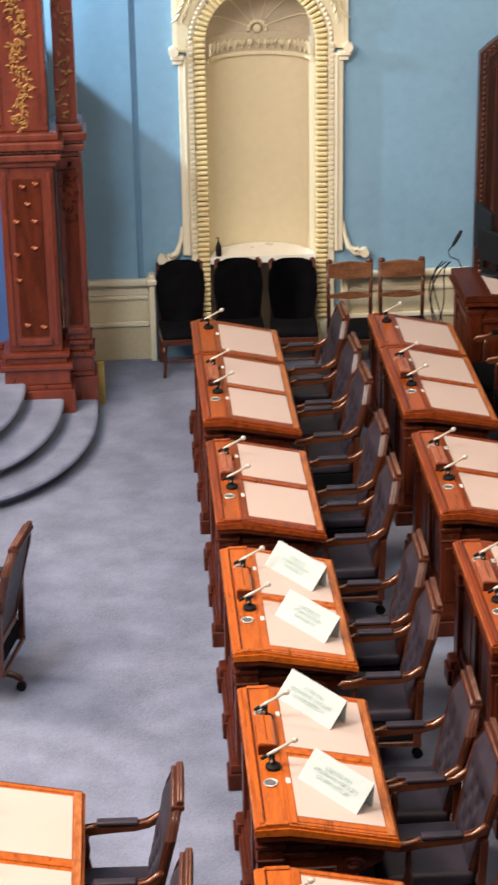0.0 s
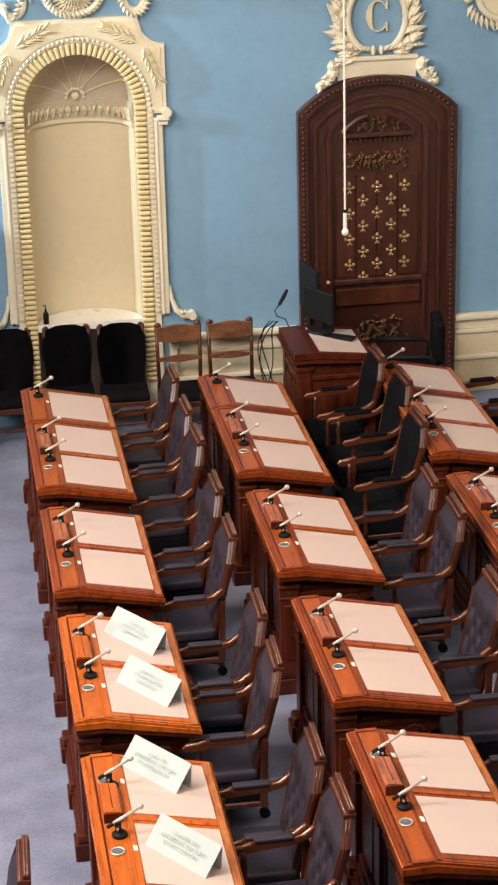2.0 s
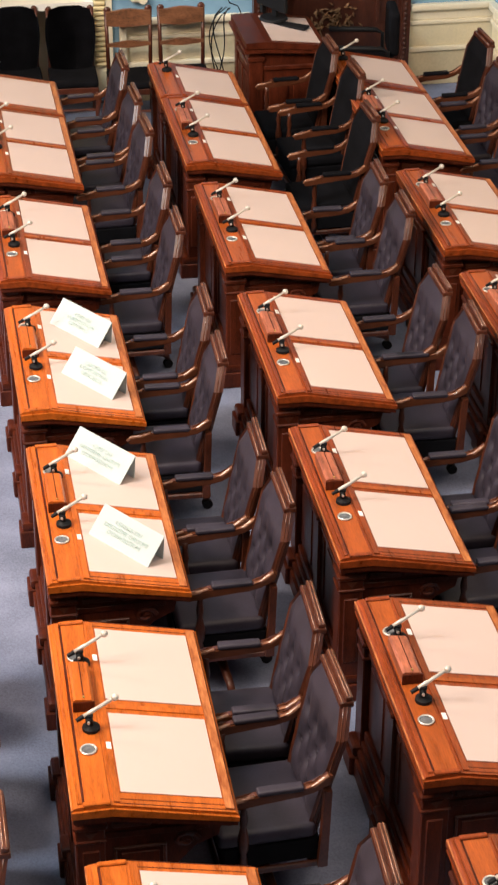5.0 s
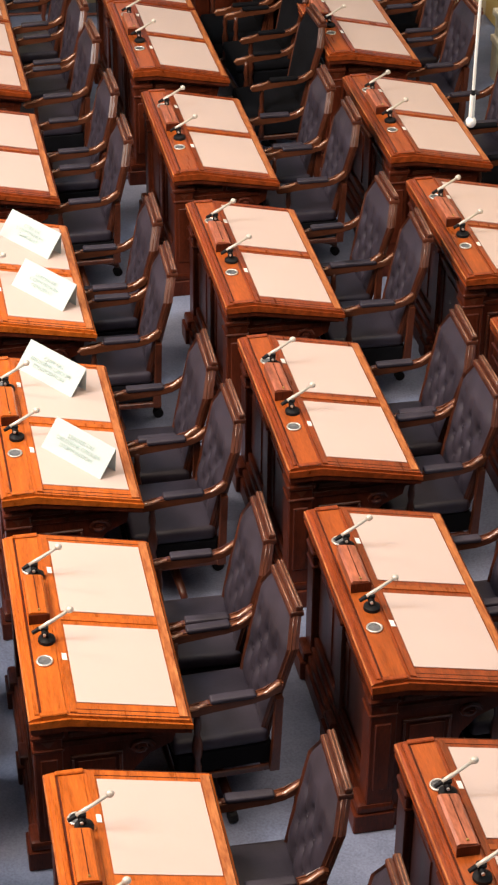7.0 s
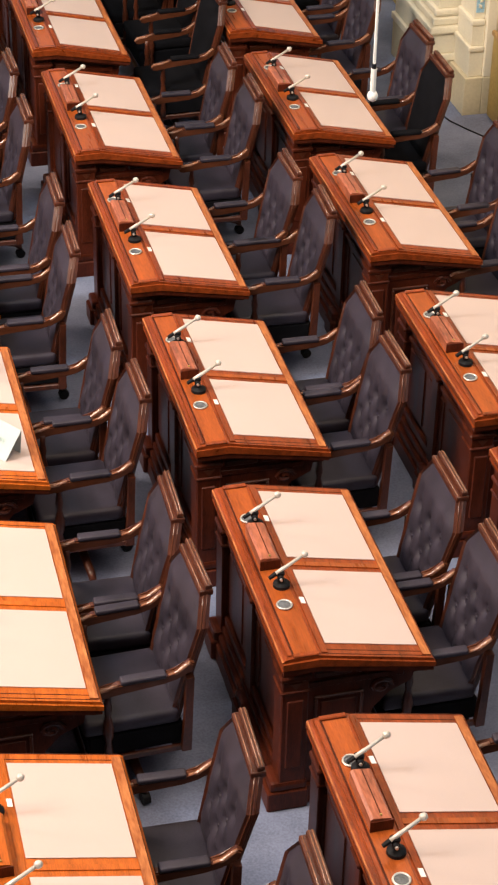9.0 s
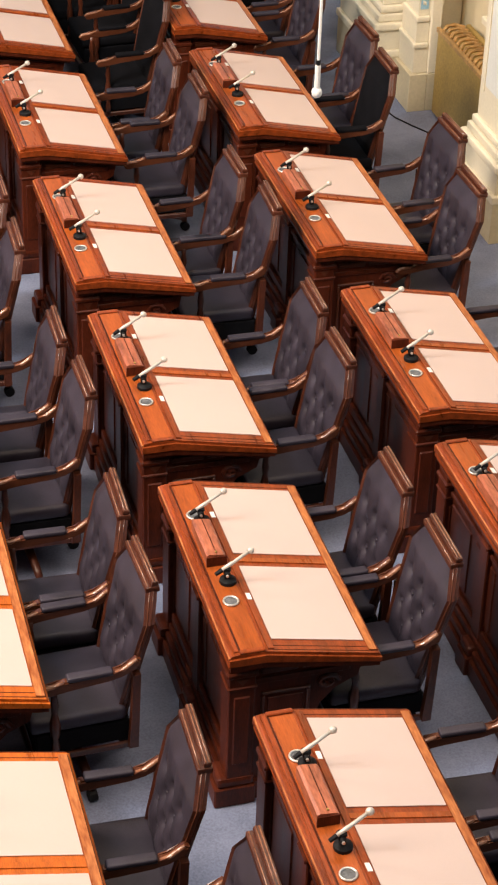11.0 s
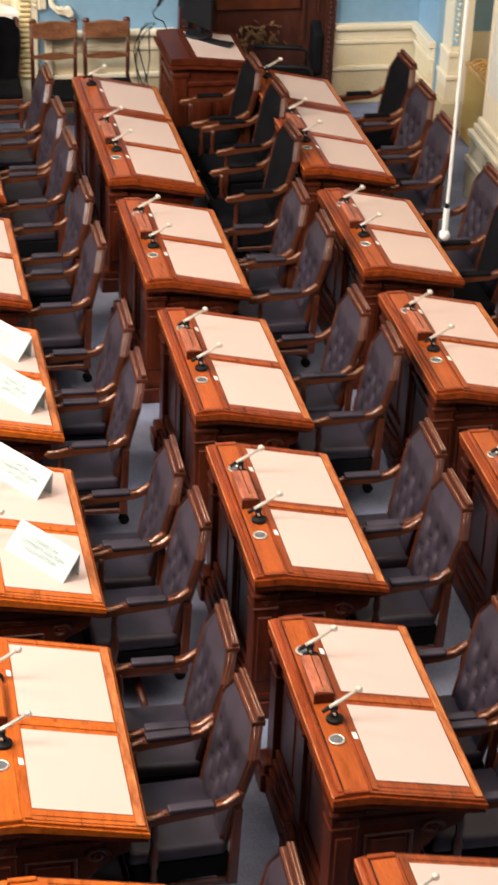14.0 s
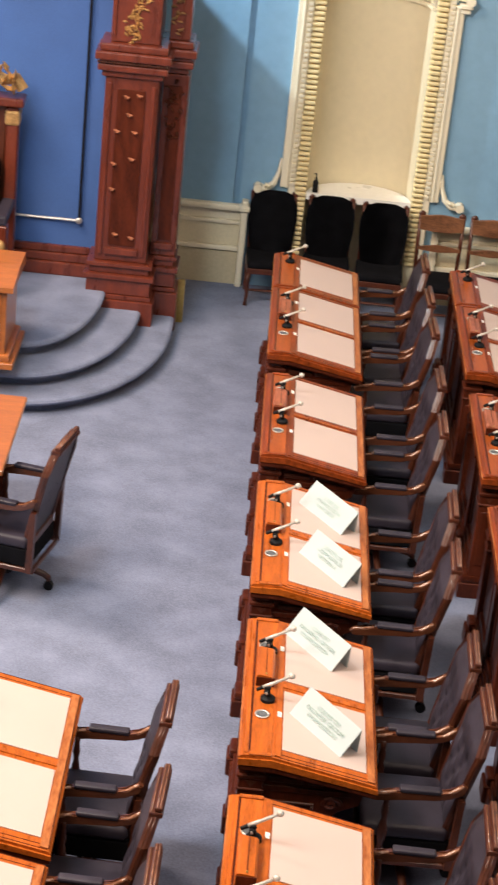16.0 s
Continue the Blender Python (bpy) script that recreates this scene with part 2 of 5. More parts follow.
def wall_with_arch():
    bm = B()
    for y0, y1 in ((WALL_Y, WALL_Y + 0.25),):
        box(bm, -0.222, NX - NR, y0, y1, 0, 9.6)
        box(bm, NX + NR, WALL_X + 0.4, y0, y1, 0, 9.6)
        arc = arch_points(NX, NR, NSPRING)[1:-1]
        top = [(NX - NR + 2 * NR * k / (len(arc) - 1), 9.6) for k in range(len(arc))]
        for k in range(len(arc) - 1):
            prism(bm, [arc[k], arc[k + 1], top[k + 1], top[k]], "y", y0, y1)
    box(bm, -12, -0.272, WALL_Y + 0.0, WALL_Y + 0.25, 0, 9.6)
    box(bm, -0.272, -0.222, WALL_Y + 0.05, WALL_Y + 0.25, 0, 9.6)
    return bm


tagged(part("wall_north", wall_with_arch(), M_WALL), "sky-blue painted plaster wall with an arched niche", "wall", kind="structure")

# Niche: half-round apse, half dome with rays, shelf and surround.
niche = tagged(new("niche"), "tall cream plaster niche with a ribbed arched surround", "niche", kind="structure")
APSE_D = 0.36


def apse():
    bm, n = B(), 28
    rows = []
    for z in (0.0, 0.9, 1.8, 2.62):
        rows.append([bm.verts.new((NX - NR * math.cos(math.pi * k / n), WALL_Y + 0.02 + APSE_D * math.sin(math.pi * k / n), z)) for k in range(n + 1)])
    for a, b in zip(rows, rows[1:]):
        for k in range(n):
            bm.faces.new((a[k], a[k + 1], b[k + 1], b[k]))
    return bm


def dome():
    bm, n, m = B(), 28, 10
    rows = [[bm.verts.new((NX - NR * math.cos(math.pi * k / n), WALL_Y + 0.02 + APSE_D * math.sin(math.pi * k / n), 2.62)) for k in range(n + 1)]]
    for j in range(m + 1):
        e = math.pi / 2 * j / m
        rows.append([bm.verts.new((NX - NR * math.cos(math.pi * k / n) * math.cos(e), WALL_Y + 0.02 + APSE_D * math.sin(math.pi * k / n) * math.cos(e), NSPRING + NR * math.sin(e))) for k in range(n + 1)])
    for a, b in zip(rows, rows[1:]):
        for k in range(n):
            bm.faces.new((a[k], a[k + 1], b[k + 1], b[k]))
    return bm


part("apse_wall", apse(), M_APSE, niche, smooth=True)
part("half_dome", dome(), M_DOME, niche, "cream half dome with raised rays, shade in its plaster tone", smooth=True)


def frieze(bm, z0, z1, proud):
    n = 28
    for k in range(n):
        q = []
        for kk in (k, k + 1):
            a = math.pi * kk / n
            for rr in (1.0, 1.0 - proud):
                q.append((NX - (NR * rr) * math.cos(a), WALL_Y + 0.02 + APSE_D * rr * math.sin(a)))
        prism(bm, [q[0], q[2], q[3], q[1]], "z", z0, z1)
    return bm


# Frieze band takes the same shade-darkened plaster.
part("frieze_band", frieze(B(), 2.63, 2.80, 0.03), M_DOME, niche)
part("frieze_ledge", frieze(B(), 2.60, 2.63, 0.07), M_CREAM, niche)
bm = B()
for k in range(3, 27):
    a = math.pi * (k + 0.5) / 30
    ball(bm, (NX - 0.44 * math.cos(a), WALL_Y + 0.02 + (APSE_D - 0.02) * math.sin(a), 2.71), 0.022, (0.9 + 0.5 * (k % 2), 0.5, 1.2), 6, 5)
zig = []
for k in range(37):
    a = math.pi * (k + 1) / 38
    zig.append((NX - 0.425 * math.cos(a), WALL_Y + 0.01 + (APSE_D - 0.03) * math.sin(a), 2.66 + 0.09 * (k % 2)))
tube(bm, zig, 0.010, 6)
part("frieze_ornament", bm, M_CREAM, niche)
bm = B()
for a in (25, 52, 75, 105, 128, 155):
    e0, pts = math.radians(a), []
    for s in (0.16, 0.35, 0.6, 0.85, 0.97):
        x, z = NX + NR * s * math.cos(e0), NSPRING + 0.03 + NR * s * math.sin(e0) * 0.96
        depth = max(0.0, 1 - ((x - NX) / NR) ** 2 - ((z - NSPRING) / NR) ** 2) ** 0.5 * APSE_D
        pts.append((x, WALL_Y + 0.015 + depth, z))
    tube(bm, pts, 0.006, 6)
part("dome_rays", bm, M_CREAM, niche)
bm = B()
for k in range(9):
    a = math.pi * k / 8
    ball(bm, (NX + 0.075 * math.cos(a), WALL_Y + 0.36, NSPRING + 0.03 + 0.075 * math.sin(a)), 0.02, u=6, v=5)
ball(bm, (NX, WALL_Y + 0.36, NSPRING + 0.04), 0.04, (1, 0.5, 1))
part("dome_boss", bm, M_CREAM, niche, smooth=True)

# Shelf in the niche.
bm = B()
pts = [(NX - NR * math.cos(math.pi * k / 24), WALL_Y - 0.04 + (APSE_D + 0.05) * math.sin(math.pi * k / 24)) for k in range(25)]
prism(bm, pts, "z", 0.86, 0.92)
part("shelf", bm, M_MARBLE, niche, "white marble half-round shelf")


def path_frame(bm, inner, outer, y0, y1):
    """A flat band between two outlines of the same length, with thickness."""
    for (a, b), (c, d) in zip(zip(inner, inner[1:]), zip(outer, outer[1:])):
        prism(bm, [a, b, d, c], "y", y0, y1)
    return bm


ARC = 28
inner = arch_points(NX, 0.46, NSPRING, ARC, 0.10)
mid1 = arch_points(NX, 0.565, NSPRING, ARC, 0.10)
mid2 = arch_points(NX, 0.62, NSPRING, ARC, 0.10)
part("inner_reveal", path_frame(B(), inner, mid1, WALL_Y - 0.015, WALL_Y + 0.03), M_CREAM, niche)
part("dart_band", path_frame(B(), mid1, mid2, WALL_Y - 0.035, WALL_Y + 0.0), M_IVORY, niche)
bm = B()
for sx in (-1, 1):
    for o in ((0.62, 0.695),):
        x0, x1 = sorted((NX + sx * o[0], NX + sx * o[1]))
        box(bm, x0, x1, WALL_Y - 0.05, WALL_Y, 0.95, 2.68, 0.006)
        x0, x1 = sorted((NX + sx * 0.63, NX + sx * 0.65))
        box(bm, x0, x1, WALL_Y - 0.065, WALL_Y - 0.045, 0.95, 2.68, 0.004)
part("jamb", bm, M_IVORY, niche)
# Spandrel head with scooped shoulders.


def spandrel(inset, y0, y1):
    bm = B()
    cols = 40
    w = 0.735 - inset

    def top(x):
        d = abs(x - NX)
        if d > 0.515:
            s = max(0.0, min(1.0, (0.735 - d) / 0.22))
            return 3.30 + 0.24 * (1 - math.sqrt(max(0, 1 - s * s))) - inset
        return 3.54 - inset

    def low(x):
        d = abs(x - NX)
        return NSPRING + math.sqrt(0.62**2 - d * d) if d < 0.62 else 2.72 + inset * 0.5

    for k in range(cols):
        x0, x1 = NX - w + 2 * w * k / cols, NX - w + 2 * w * (k + 1) / cols
        prism(bm, [(x0, low(x0)), (x1, low(x1)), (x1, top(x1)), (x0, top(x0))], "y", y0, y1)
    return bm


part("spandrel_rim", spandrel(0.0, WALL_Y - 0.04, WALL_Y), M_IVORY, niche)
part("spandrel_field", spandrel(0.035, WALL_Y - 0.05, WALL_Y - 0.04), M_CREAM, niche)
bm = B()
rnd = random.Random(4)
for sx in (-1, 1):
    for cx, cz, ang, count in ((0.50, 3.33, 28, 9), (0.56, 3.28, -112, 9)):
        a = math.radians(ang if sx < 0 else 180 - ang)
        for k in range(count):
            d = 0.034 * k
            x, z = NX + sx * cx + d * math.cos(a), cz + d * math.sin(a)
            for da in (-0.55, 0.55):
                leaf(bm, (x, WALL_Y - 0.051, z), 0.085 + rnd.random() * 0.035, 0.030, a + da * rnd.uniform(0.7, 1.3), 0.028)
part("laurel_relief", bm, M_CREAM, niche)
bm = B()
for sx in (-1, 1):
    x = NX + sx * 0.70
    box(bm, x - 0.055, x + 0.055, WALL_Y - 0.09, WALL_Y, 2.66, 2.70, 0.008)
    tube(bm, [(x + sx * 0.03, WALL_Y - 0.1, 2.73), (x + sx * 0.03, WALL_Y, 2.73)], 0.042, 12)
    box(bm, x - 0.04, x + 0.04, WALL_Y - 0.07, WALL_Y, 2.62, 2.66, 0.006)
part("scroll_bracket", bm, M_IVORY, niche)
for sx in (-1, 1):
    bm, x = B(), NX + sx * 0.83
    tube(bm, [(x - sx * 0.13, WALL_Y - 0.02, 1.20), (x - sx * 0.115, WALL_Y - 0.04, 1.08), (x - sx * 0.08, WALL_Y - 0.05, 0.98), (x - sx * 0.02, WALL_Y - 0.06, 0.93), (x + sx * 0.05, WALL_Y - 0.06, 0.915)], [0.014, 0.018, 0.026, 0.03, 0.022], 8)
    tube(bm, [(x + sx * 0.055, WALL_Y - 0.10, 0.93), (x + sx * 0.055, WALL_Y - 0.01, 0.93)], 0.038, 12)
    for k in range(4):
        leaf(bm, (x - sx * 0.02, WALL_Y - 0.09, 0.94), 0.065, 0.028, math.radians(45 + 30 * k), 0.025)
    part("foot_scroll", bm, M_IVORY, niche)
# Ribs of the arch, each a rounded roll.
rib_bm = box(B(), -0.051, 0.051, -0.040, 0.030, -0.0175, 0.0175, 0.0165, 3)
rib_me = bpy.data.meshes.new("rib")
rib_bm.to_mesh(rib_me)
rib_bm.free()
rib_me.materials.append(M_RIB)


def piece(name, me, m, parent):
    ob = new(name, me)
    ob.parent = parent
    ob.matrix_basis = m
    return ob


z = 0.36
while z < NSPRING:
    for sx in (-1, 1):
        piece("rib", rib_me, pose(NX + sx * 0.512, WALL_Y - 0.018, z), niche)
    z += 0.0455
for k in range(1, 35):
    a = math.pi * k / 35
    piece("rib", rib_me, Matrix.Translation((NX - 0.512 * math.cos(a), WALL_Y - 0.018, NSPRING + 0.512 * math.sin(a))) @ Euler((0, a, 0)).to_matrix().to_4x4(), niche)
bm = B()
z = 0.98
while z < NSPRING:
    for sx in (-1, 1):
        box(bm, NX + sx * 0.593 - 0.016, NX + sx * 0.593 + 0.016, WALL_Y - 0.066, WALL_Y - 0.03, z, z + 0.022)
    z += 0.044
for k in range(44):
    a = math.pi * (k + 0.5) / 44
    ball(bm, (NX - 0.593 * math.cos(a), WALL_Y - 0.052, NSPRING + 0.593 * math.sin(a)), 0.016, u=6, v=4)
part("dart_teeth", bm, M_IVORY, niche)
# Crest of flowers over the niche.
bm = B()
for k in range(15):
    a = math.radians(180 + 180 * k / 14)
    leaf(bm, (NX + 0.03 * math.cos(a), WALL_Y - 0.02, 3.72 + 0.02 * math.sin(a)), 0.15, 0.05, a, 0.05)
    leaf(bm, (NX + 0.03 * math.cos(a), WALL_Y - 0.05, 3.74), 0.10, 0.04, a + 0.1, 0.05)
tube(bm, [(NX + 0.24 * math.cos(math.radians(a)), WALL_Y - 0.03, 3.76 + 0.19 * math.sin(math.radians(a))) for a in range(170, 371, 10)], 0.03, 8)
for sx in (-1, 1):
    tube(bm, [(NX + sx * (0.5 + 0.09 * math.cos(math.radians(a))), WALL_Y - 0.03, 3.70 + 0.12 * math.sin(math.radians(a))) for a in range(180, 361, 15)], 0.032, 8)
    for k in range(7):
        leaf(bm, (NX + sx * 0.36, WALL_Y - 0.04, 3.80), 0.12, 0.045, math.radians(200 + 25 * k), 0.04)
    box(bm, NX + sx * 0.36 - 0.12, NX + sx * 0.36 + 0.12, WALL_Y - 0.05, WALL_Y, 3.80, 3.84, 0.01)
for k in range(22):
    a = math.radians(172 + 196 * k / 21)
    leaf(bm, (NX + 0.20 * math.cos(a), WALL_Y - 0.055, 3.76 + 0.155 * math.sin(a)), 0.075, 0.045, a + 0.5, 0.04)
for sx in (-1, 1):
    for k in range(12):
        a = math.radians(180 + 180 * k / 11)
        leaf(bm, (NX + sx * (0.5 + 0.085 * math.cos(a)), WALL_Y - 0.06, 3.70 + 0.115 * math.sin(a)), 0.07, 0.04, a + sx * 0.6, 0.04)
part("flower_crest", bm, M_IVORY, niche)


# Wainscot of the end wall: cap, fields and plinth.
def wainscot(name, runs):
    """runs: (x0, x1) stretches along the end wall."""
    root = tagged(new(name), "cream panelled wainscot with a beige plinth", "wainscot", kind="structure")
    for x0, x1 in runs:
        part("plinth", box(B(), x0, x1, WALL_Y - 0.035, WALL_Y, 0, 0.31, 0.004), M_BEIGE, root)
        part("rail", box(B(), x0, x1, WALL_Y - 0.055, WALL_Y, 0.314, 0.36, 0.014, 2), M_IVORY, root)
        part("field", box(B(), x0, x1, WALL_Y - 0.03, WALL_Y, 0.362, 0.56, 0.003), M_CREAM, root)
        part("fillet", box(B(), x0, x1, WALL_Y - 0.05, WALL_Y, 0.562, 0.60, 0.010, 2), M_IVORY, root)
        part("frieze", box(B(), x0, x1, WALL_Y - 0.028, WALL_Y, 0.602, 0.69, 0.003), M_IVORY, root)
        part("cap", box(B(), x0, x1, WALL_Y - 0.075, WALL_Y, 0.692, 0.75, 0.02, 2), M_IVORY, root)
    return root


wainscot("wainscot", [(-1.3, -0.19), (1.56, 2.655), (4.075, WALL_X)])
bm = B()
for x in (-0.19, 1.50):
    box(bm, x, x + 0.06, WALL_Y - 0.1, WALL_Y, 0, 0.80, 0.01)
    box(bm, x - 0.02, x + 0.08, WALL_Y - 0.12, WALL_Y, 0.70, 0.76, 0.015)
part("niche_pedestal", bm, M_IVORY, niche)

# ---- carved door ----
door = tagged(new("door_1"), "dark carved walnut door under a segmental arch, closed", "door", kind="structure")
DX, DW, DSP, DTOP = 3.367, 0.70, 2.65, 2.945


def seg_arch(half, spring, top, n=18):
    rise = top - spring
    r = (half**2 + rise**2) / (2 * rise)
    out = []
    for k in range(n + 1):
        x = -half + 2 * half * k / n
        out.append((DX + x, top - r + math.sqrt(r * r - x * x)))
    return out


def door_slab(half, spring, top, bottom, y0, y1):
    bm = B()
    arcp = seg_arch(half, spring, top)
    prism(bm, [(DX - half, bottom)] + arcp + [(DX + half, bottom)], "y", y0, y1)
    return bm


def door_band(h0, s0, t0, h1, s1, t1, y0, y1, bottom=0.0):
    a = [(DX - h0, bottom)] + seg_arch(h0, s0, t0) + [(DX + h0, bottom)]
    b = [(DX - h1, bottom)] + seg_arch(h1, s1, t1) + [(DX + h1, bottom)]
    return path_frame(B(), b, a, y0, y1)


part("door_leaf", door_slab(0.66, 2.62, 2.90, 0, WALL_Y - 0.02, WALL_Y + 0.04), M_DOOR, door)
part("architrave", door_band(0.70, 2.65, 2.945, 0.62, 2.60, 2.87, WALL_Y - 0.09, WALL_Y), M_DOOR, door)
part("inner_moulding", door_band(0.56, 2.52, 2.79, 0.53, 2.50, 2.76, WALL_Y - 0.05, WALL_Y - 0.02), M_DOOR, door)
part("arched_moulding", door_band(0.43, 2.50, 2.70, 0.40, 2.48, 2.67, WALL_Y - 0.06, WALL_Y - 0.02, 0.62), M_DOOR, door)
bm = B()
z = 0.1
while z < 2.62:
    for sx in (-1, 1):
        ball(bm, (DX + sx * 0.655, WALL_Y - 0.088, z), 0.018, (1, 1, 1.25), 6, 4)
    z += 0.045
for x, zz in seg_arch(0.655, 2.635, 2.90, 34):
    ball(bm, (x, WALL_Y - 0.088, zz), 0.018, (1.25, 1, 1), 6, 4)
part("bead_row", bm, M_BEADS, door)
bm = B()
for k in range(4):
    x0 = DX - 0.37 + 0.185 * k
    box(bm, x0 + 0.004, x0 + 0.181, WALL_Y - 0.035, WALL_Y - 0.015, 1.16, 2.08, 0.006)
part("planks", bm, M_DOOR, door)
part("lock_rail", box(B(), DX - 0.37, DX + 0.39, WALL_Y - 0.06, WALL_Y - 0.015, 0.90, 1.06, 0.01), M_CHAIR_WOOD, door)
part("panel_ledge", box(B(), DX - 0.39, DX + 0.41, WALL_Y - 0.075, WALL_Y - 0.015, 1.10, 1.15, 0.012), M_DOOR, door)
part("cornice", box(B(), DX - 0.33, DX + 0.33, WALL_Y - 0.08, WALL_Y - 0.015, 2.41, 2.45, 0.008), M_DOOR, door)
bm = B()
for k in range(14):
    box(bm, DX - 0.29 + 0.043 * k, DX - 0.267 + 0.043 * k, WALL_Y - 0.06, WALL_Y - 0.015, 2.365, 2.395)
part("dentils", bm, M_DOOR, door)
bm = B()
for sx in (-1, 1):
    tube(bm, [(DX + sx * (0.31 - 0.22 * k / 8), WALL_Y - 0.06, 2.46 + 0.13 * math.sin(math.pi / 2 * k / 8)) for k in range(9)], 0.022, 6)
    tube(bm, [(DX + sx * (0.10 + 0.035 * math.cos(math.radians(a))), WALL_Y - 0.06, 2.55 + 0.035 * math.sin(math.radians(a))) for a in range(0, 300, 30)], 0.012, 6)
part("broken_pediment", bm, M_DOOR, door)
rnd = random.Random(8)
bm = B()
for k in range(60):
    x, zz = DX + rnd.uniform(-0.2, 0.2), 2.475 + rnd.uniform(0, 0.09)
    leaf(bm, (x, WALL_Y - 0.04, zz), 0.05, 0.02, rnd.uniform(0, 6.3), 0.03)
for k in range(110):
    x, zz = DX + rnd.uniform(-0.27, 0.27), 2.20 + rnd.uniform(-0.05, 0.055)
    leaf(bm, (x, WALL_Y - 0.035, zz), 0.055, 0.02, rnd.uniform(0, 6.3), 0.025)
for k in range(90):
    r, a = rnd.uniform(0, 1), rnd.uniform(0, 6.3)
    leaf(bm, (DX + 0.27 * r * math.cos(a), WALL_Y - 0.035, 0.66 + 0.13 * r * math.sin(a)), 0.06, 0.022, rnd.uniform(0, 6.3), 0.03)
part("foliage_carving", bm, material("worn_carving", (0.16, 0.085, 0.04), 0.4, vary=0.3, size=20, fine=100, bump=0.1), door)
# Gilt lilies on the planks.
bm = B()
for dx, dz, r in ((0, 0.034, 0.017), (0, 0.050, 0.010), (-0.033, 0.008, 0.016), (0.033, 0.008, 0.016), (-0.020, 0.0, 0.010), (0.020, 0.0, 0.010), (0, -0.026, 0.012), (-0.013, -0.040, 0.010), (0.013, -0.040, 0.010)):
    ball(bm, (dx, 0, dz), r, (1, 0.7, 1), 8, 6)
ball(bm, (0, 0.002, 0.0), 0.012, u=6, v=4)
lily_me = bpy.data.meshes.new("lily")
bm.to_mesh(lily_me)
bm.free()
lily_me.materials.append(material("aged_gilt", (0.44, 0.29, 0.14), 0.35, metal=0.5, vary=0.25, size=20, fine=100, bump=0.1))
for row in range(8):
    zz = 1.962 - 0.1155 * row
    for x in ((-0.245, 0.0, 0.245) if row % 2 == 0 else (-0.125, 0.125)):
        piece("lily", lily_me, pose(DX + x, WALL_Y - 0.04, zz), door)
bm = B()
ball(bm, (DX - 0.44, WALL_Y - 0.05, 1.13), 0.022)
ball(bm, (DX - 0.44, WALL_Y - 0.05, 0.98), 0.022)
bosses = B()
for x in (-0.125, 0.125):
    ball(bosses, (DX + x, WALL_Y - 0.042, 2.045), 0.018)
part("boss", bosses, M_GILT, door, smooth=True)
for zh in (1.40, 2.36):
    part("hinge", tube(B(), [(DX + 0.545, WALL_Y - 0.055, zh - 0.07), (DX + 0.545, WALL_Y - 0.055, zh + 0.07)], 0.010, 8), M_CHAIR_WOOD, door, "dull brown hinge")
for x in (-0.43, 0.43):
    part("side_moulding", box(B(), DX + x - 0.018, DX + x + 0.018, WALL_Y - 0.072, WALL_Y - 0.018, 1.16, 2.46, 0.012, 2), M_DOOR, door)
part("knob", bm, M_GILT, door, "small brass knobs", True)

# Wreath with its letter over the door.
wreath = tagged(new("wall_relief"), "ivory laurel wreath relief around a letter C", "relief")
bm = B()
box(bm, DX - 0.36, DX + 0.36, WALL_Y - 0.06, WALL_Y, 3.06, 3.10, 0.01)
prism(bm, [(DX - 0.34, 2.90)] + [(x, zz + 0.012) for x, zz in seg_arch(0.34, 2.893, 2.930, 8)] + [(DX + 0.34, 2.90), (DX + 0.34, 3.06), (DX - 0.34, 3.06)], "y", WALL_Y - 0.04, WALL_Y)
part("pedestal", bm, M_IVORY, wreath)
bm = B()
rnd = random.Random(11)
for k in range(130):
    a = math.radians(-62 + 304 * k / 129)
    out = rnd.uniform(0.0, 0.07)
    x, zz = DX + (0.255 + out) * math.cos(a), 3.42 + (0.30 + out) * math.sin(a)
    along = a + math.copysign(1.0, math.cos(a)) * rnd.uniform(0.55, 1.3)
    leaf(bm, (x, WALL_Y - 0.01 - 0.03 * rnd.random(), zz), 0.12 + 0.06 * rnd.random(), 0.075, along, 0.055)
tube(bm, [(DX + 0.25 * math.cos(math.radians(a)), WALL_Y - 0.03, 3.42 + 0.30 * math.sin(math.radians(a))) for a in range(-60, 242, 12)], 0.028, 8)
for sx in (-1, 1):
    for k in range(9):
        leaf(bm, (DX + sx * (0.04 + 0.035 * k), WALL_Y - 0.03, 3.13 + 0.006 * k), 0.10, 0.05, math.radians(90 - sx * (50 + 5 * k)), 0.05)
    ball(bm, (DX + sx * 0.035, WALL_Y - 0.05, 3.15), 0.03, (0.7, 0.6, 1.4))
part("laurel_wreath", bm, M_IVORY, wreath)
for sx in (-1, 1):
    bm = B()
    tube(bm, [(DX + sx * 0.39, WALL_Y - 0.04, 3.05), (DX + sx * 0.38, WALL_Y - 0.05, 2.99), (DX + sx * 0.42, WALL_Y - 0.05, 2.92), (DX + sx * 0.50, WALL_Y - 0.05, 2.86)], [0.045, 0.05, 0.045, 0.035], 8)
    ball(bm, (DX + sx * 0.39, WALL_Y - 0.07, 3.04), 0.045)
    ball(bm, (DX + sx * 0.50, WALL_Y - 0.06, 2.87), 0.04)
    for k in range(10):
        leaf(bm, (DX + sx * (0.37 + 0.013 * k), WALL_Y - 0.09, 3.05 - 0.020 * k), 0.07, 0.04, rnd.uniform(0, 6.3), 0.03)
    part("side_scroll", bm, M_IVORY, wreath, "scroll of carved flowers")


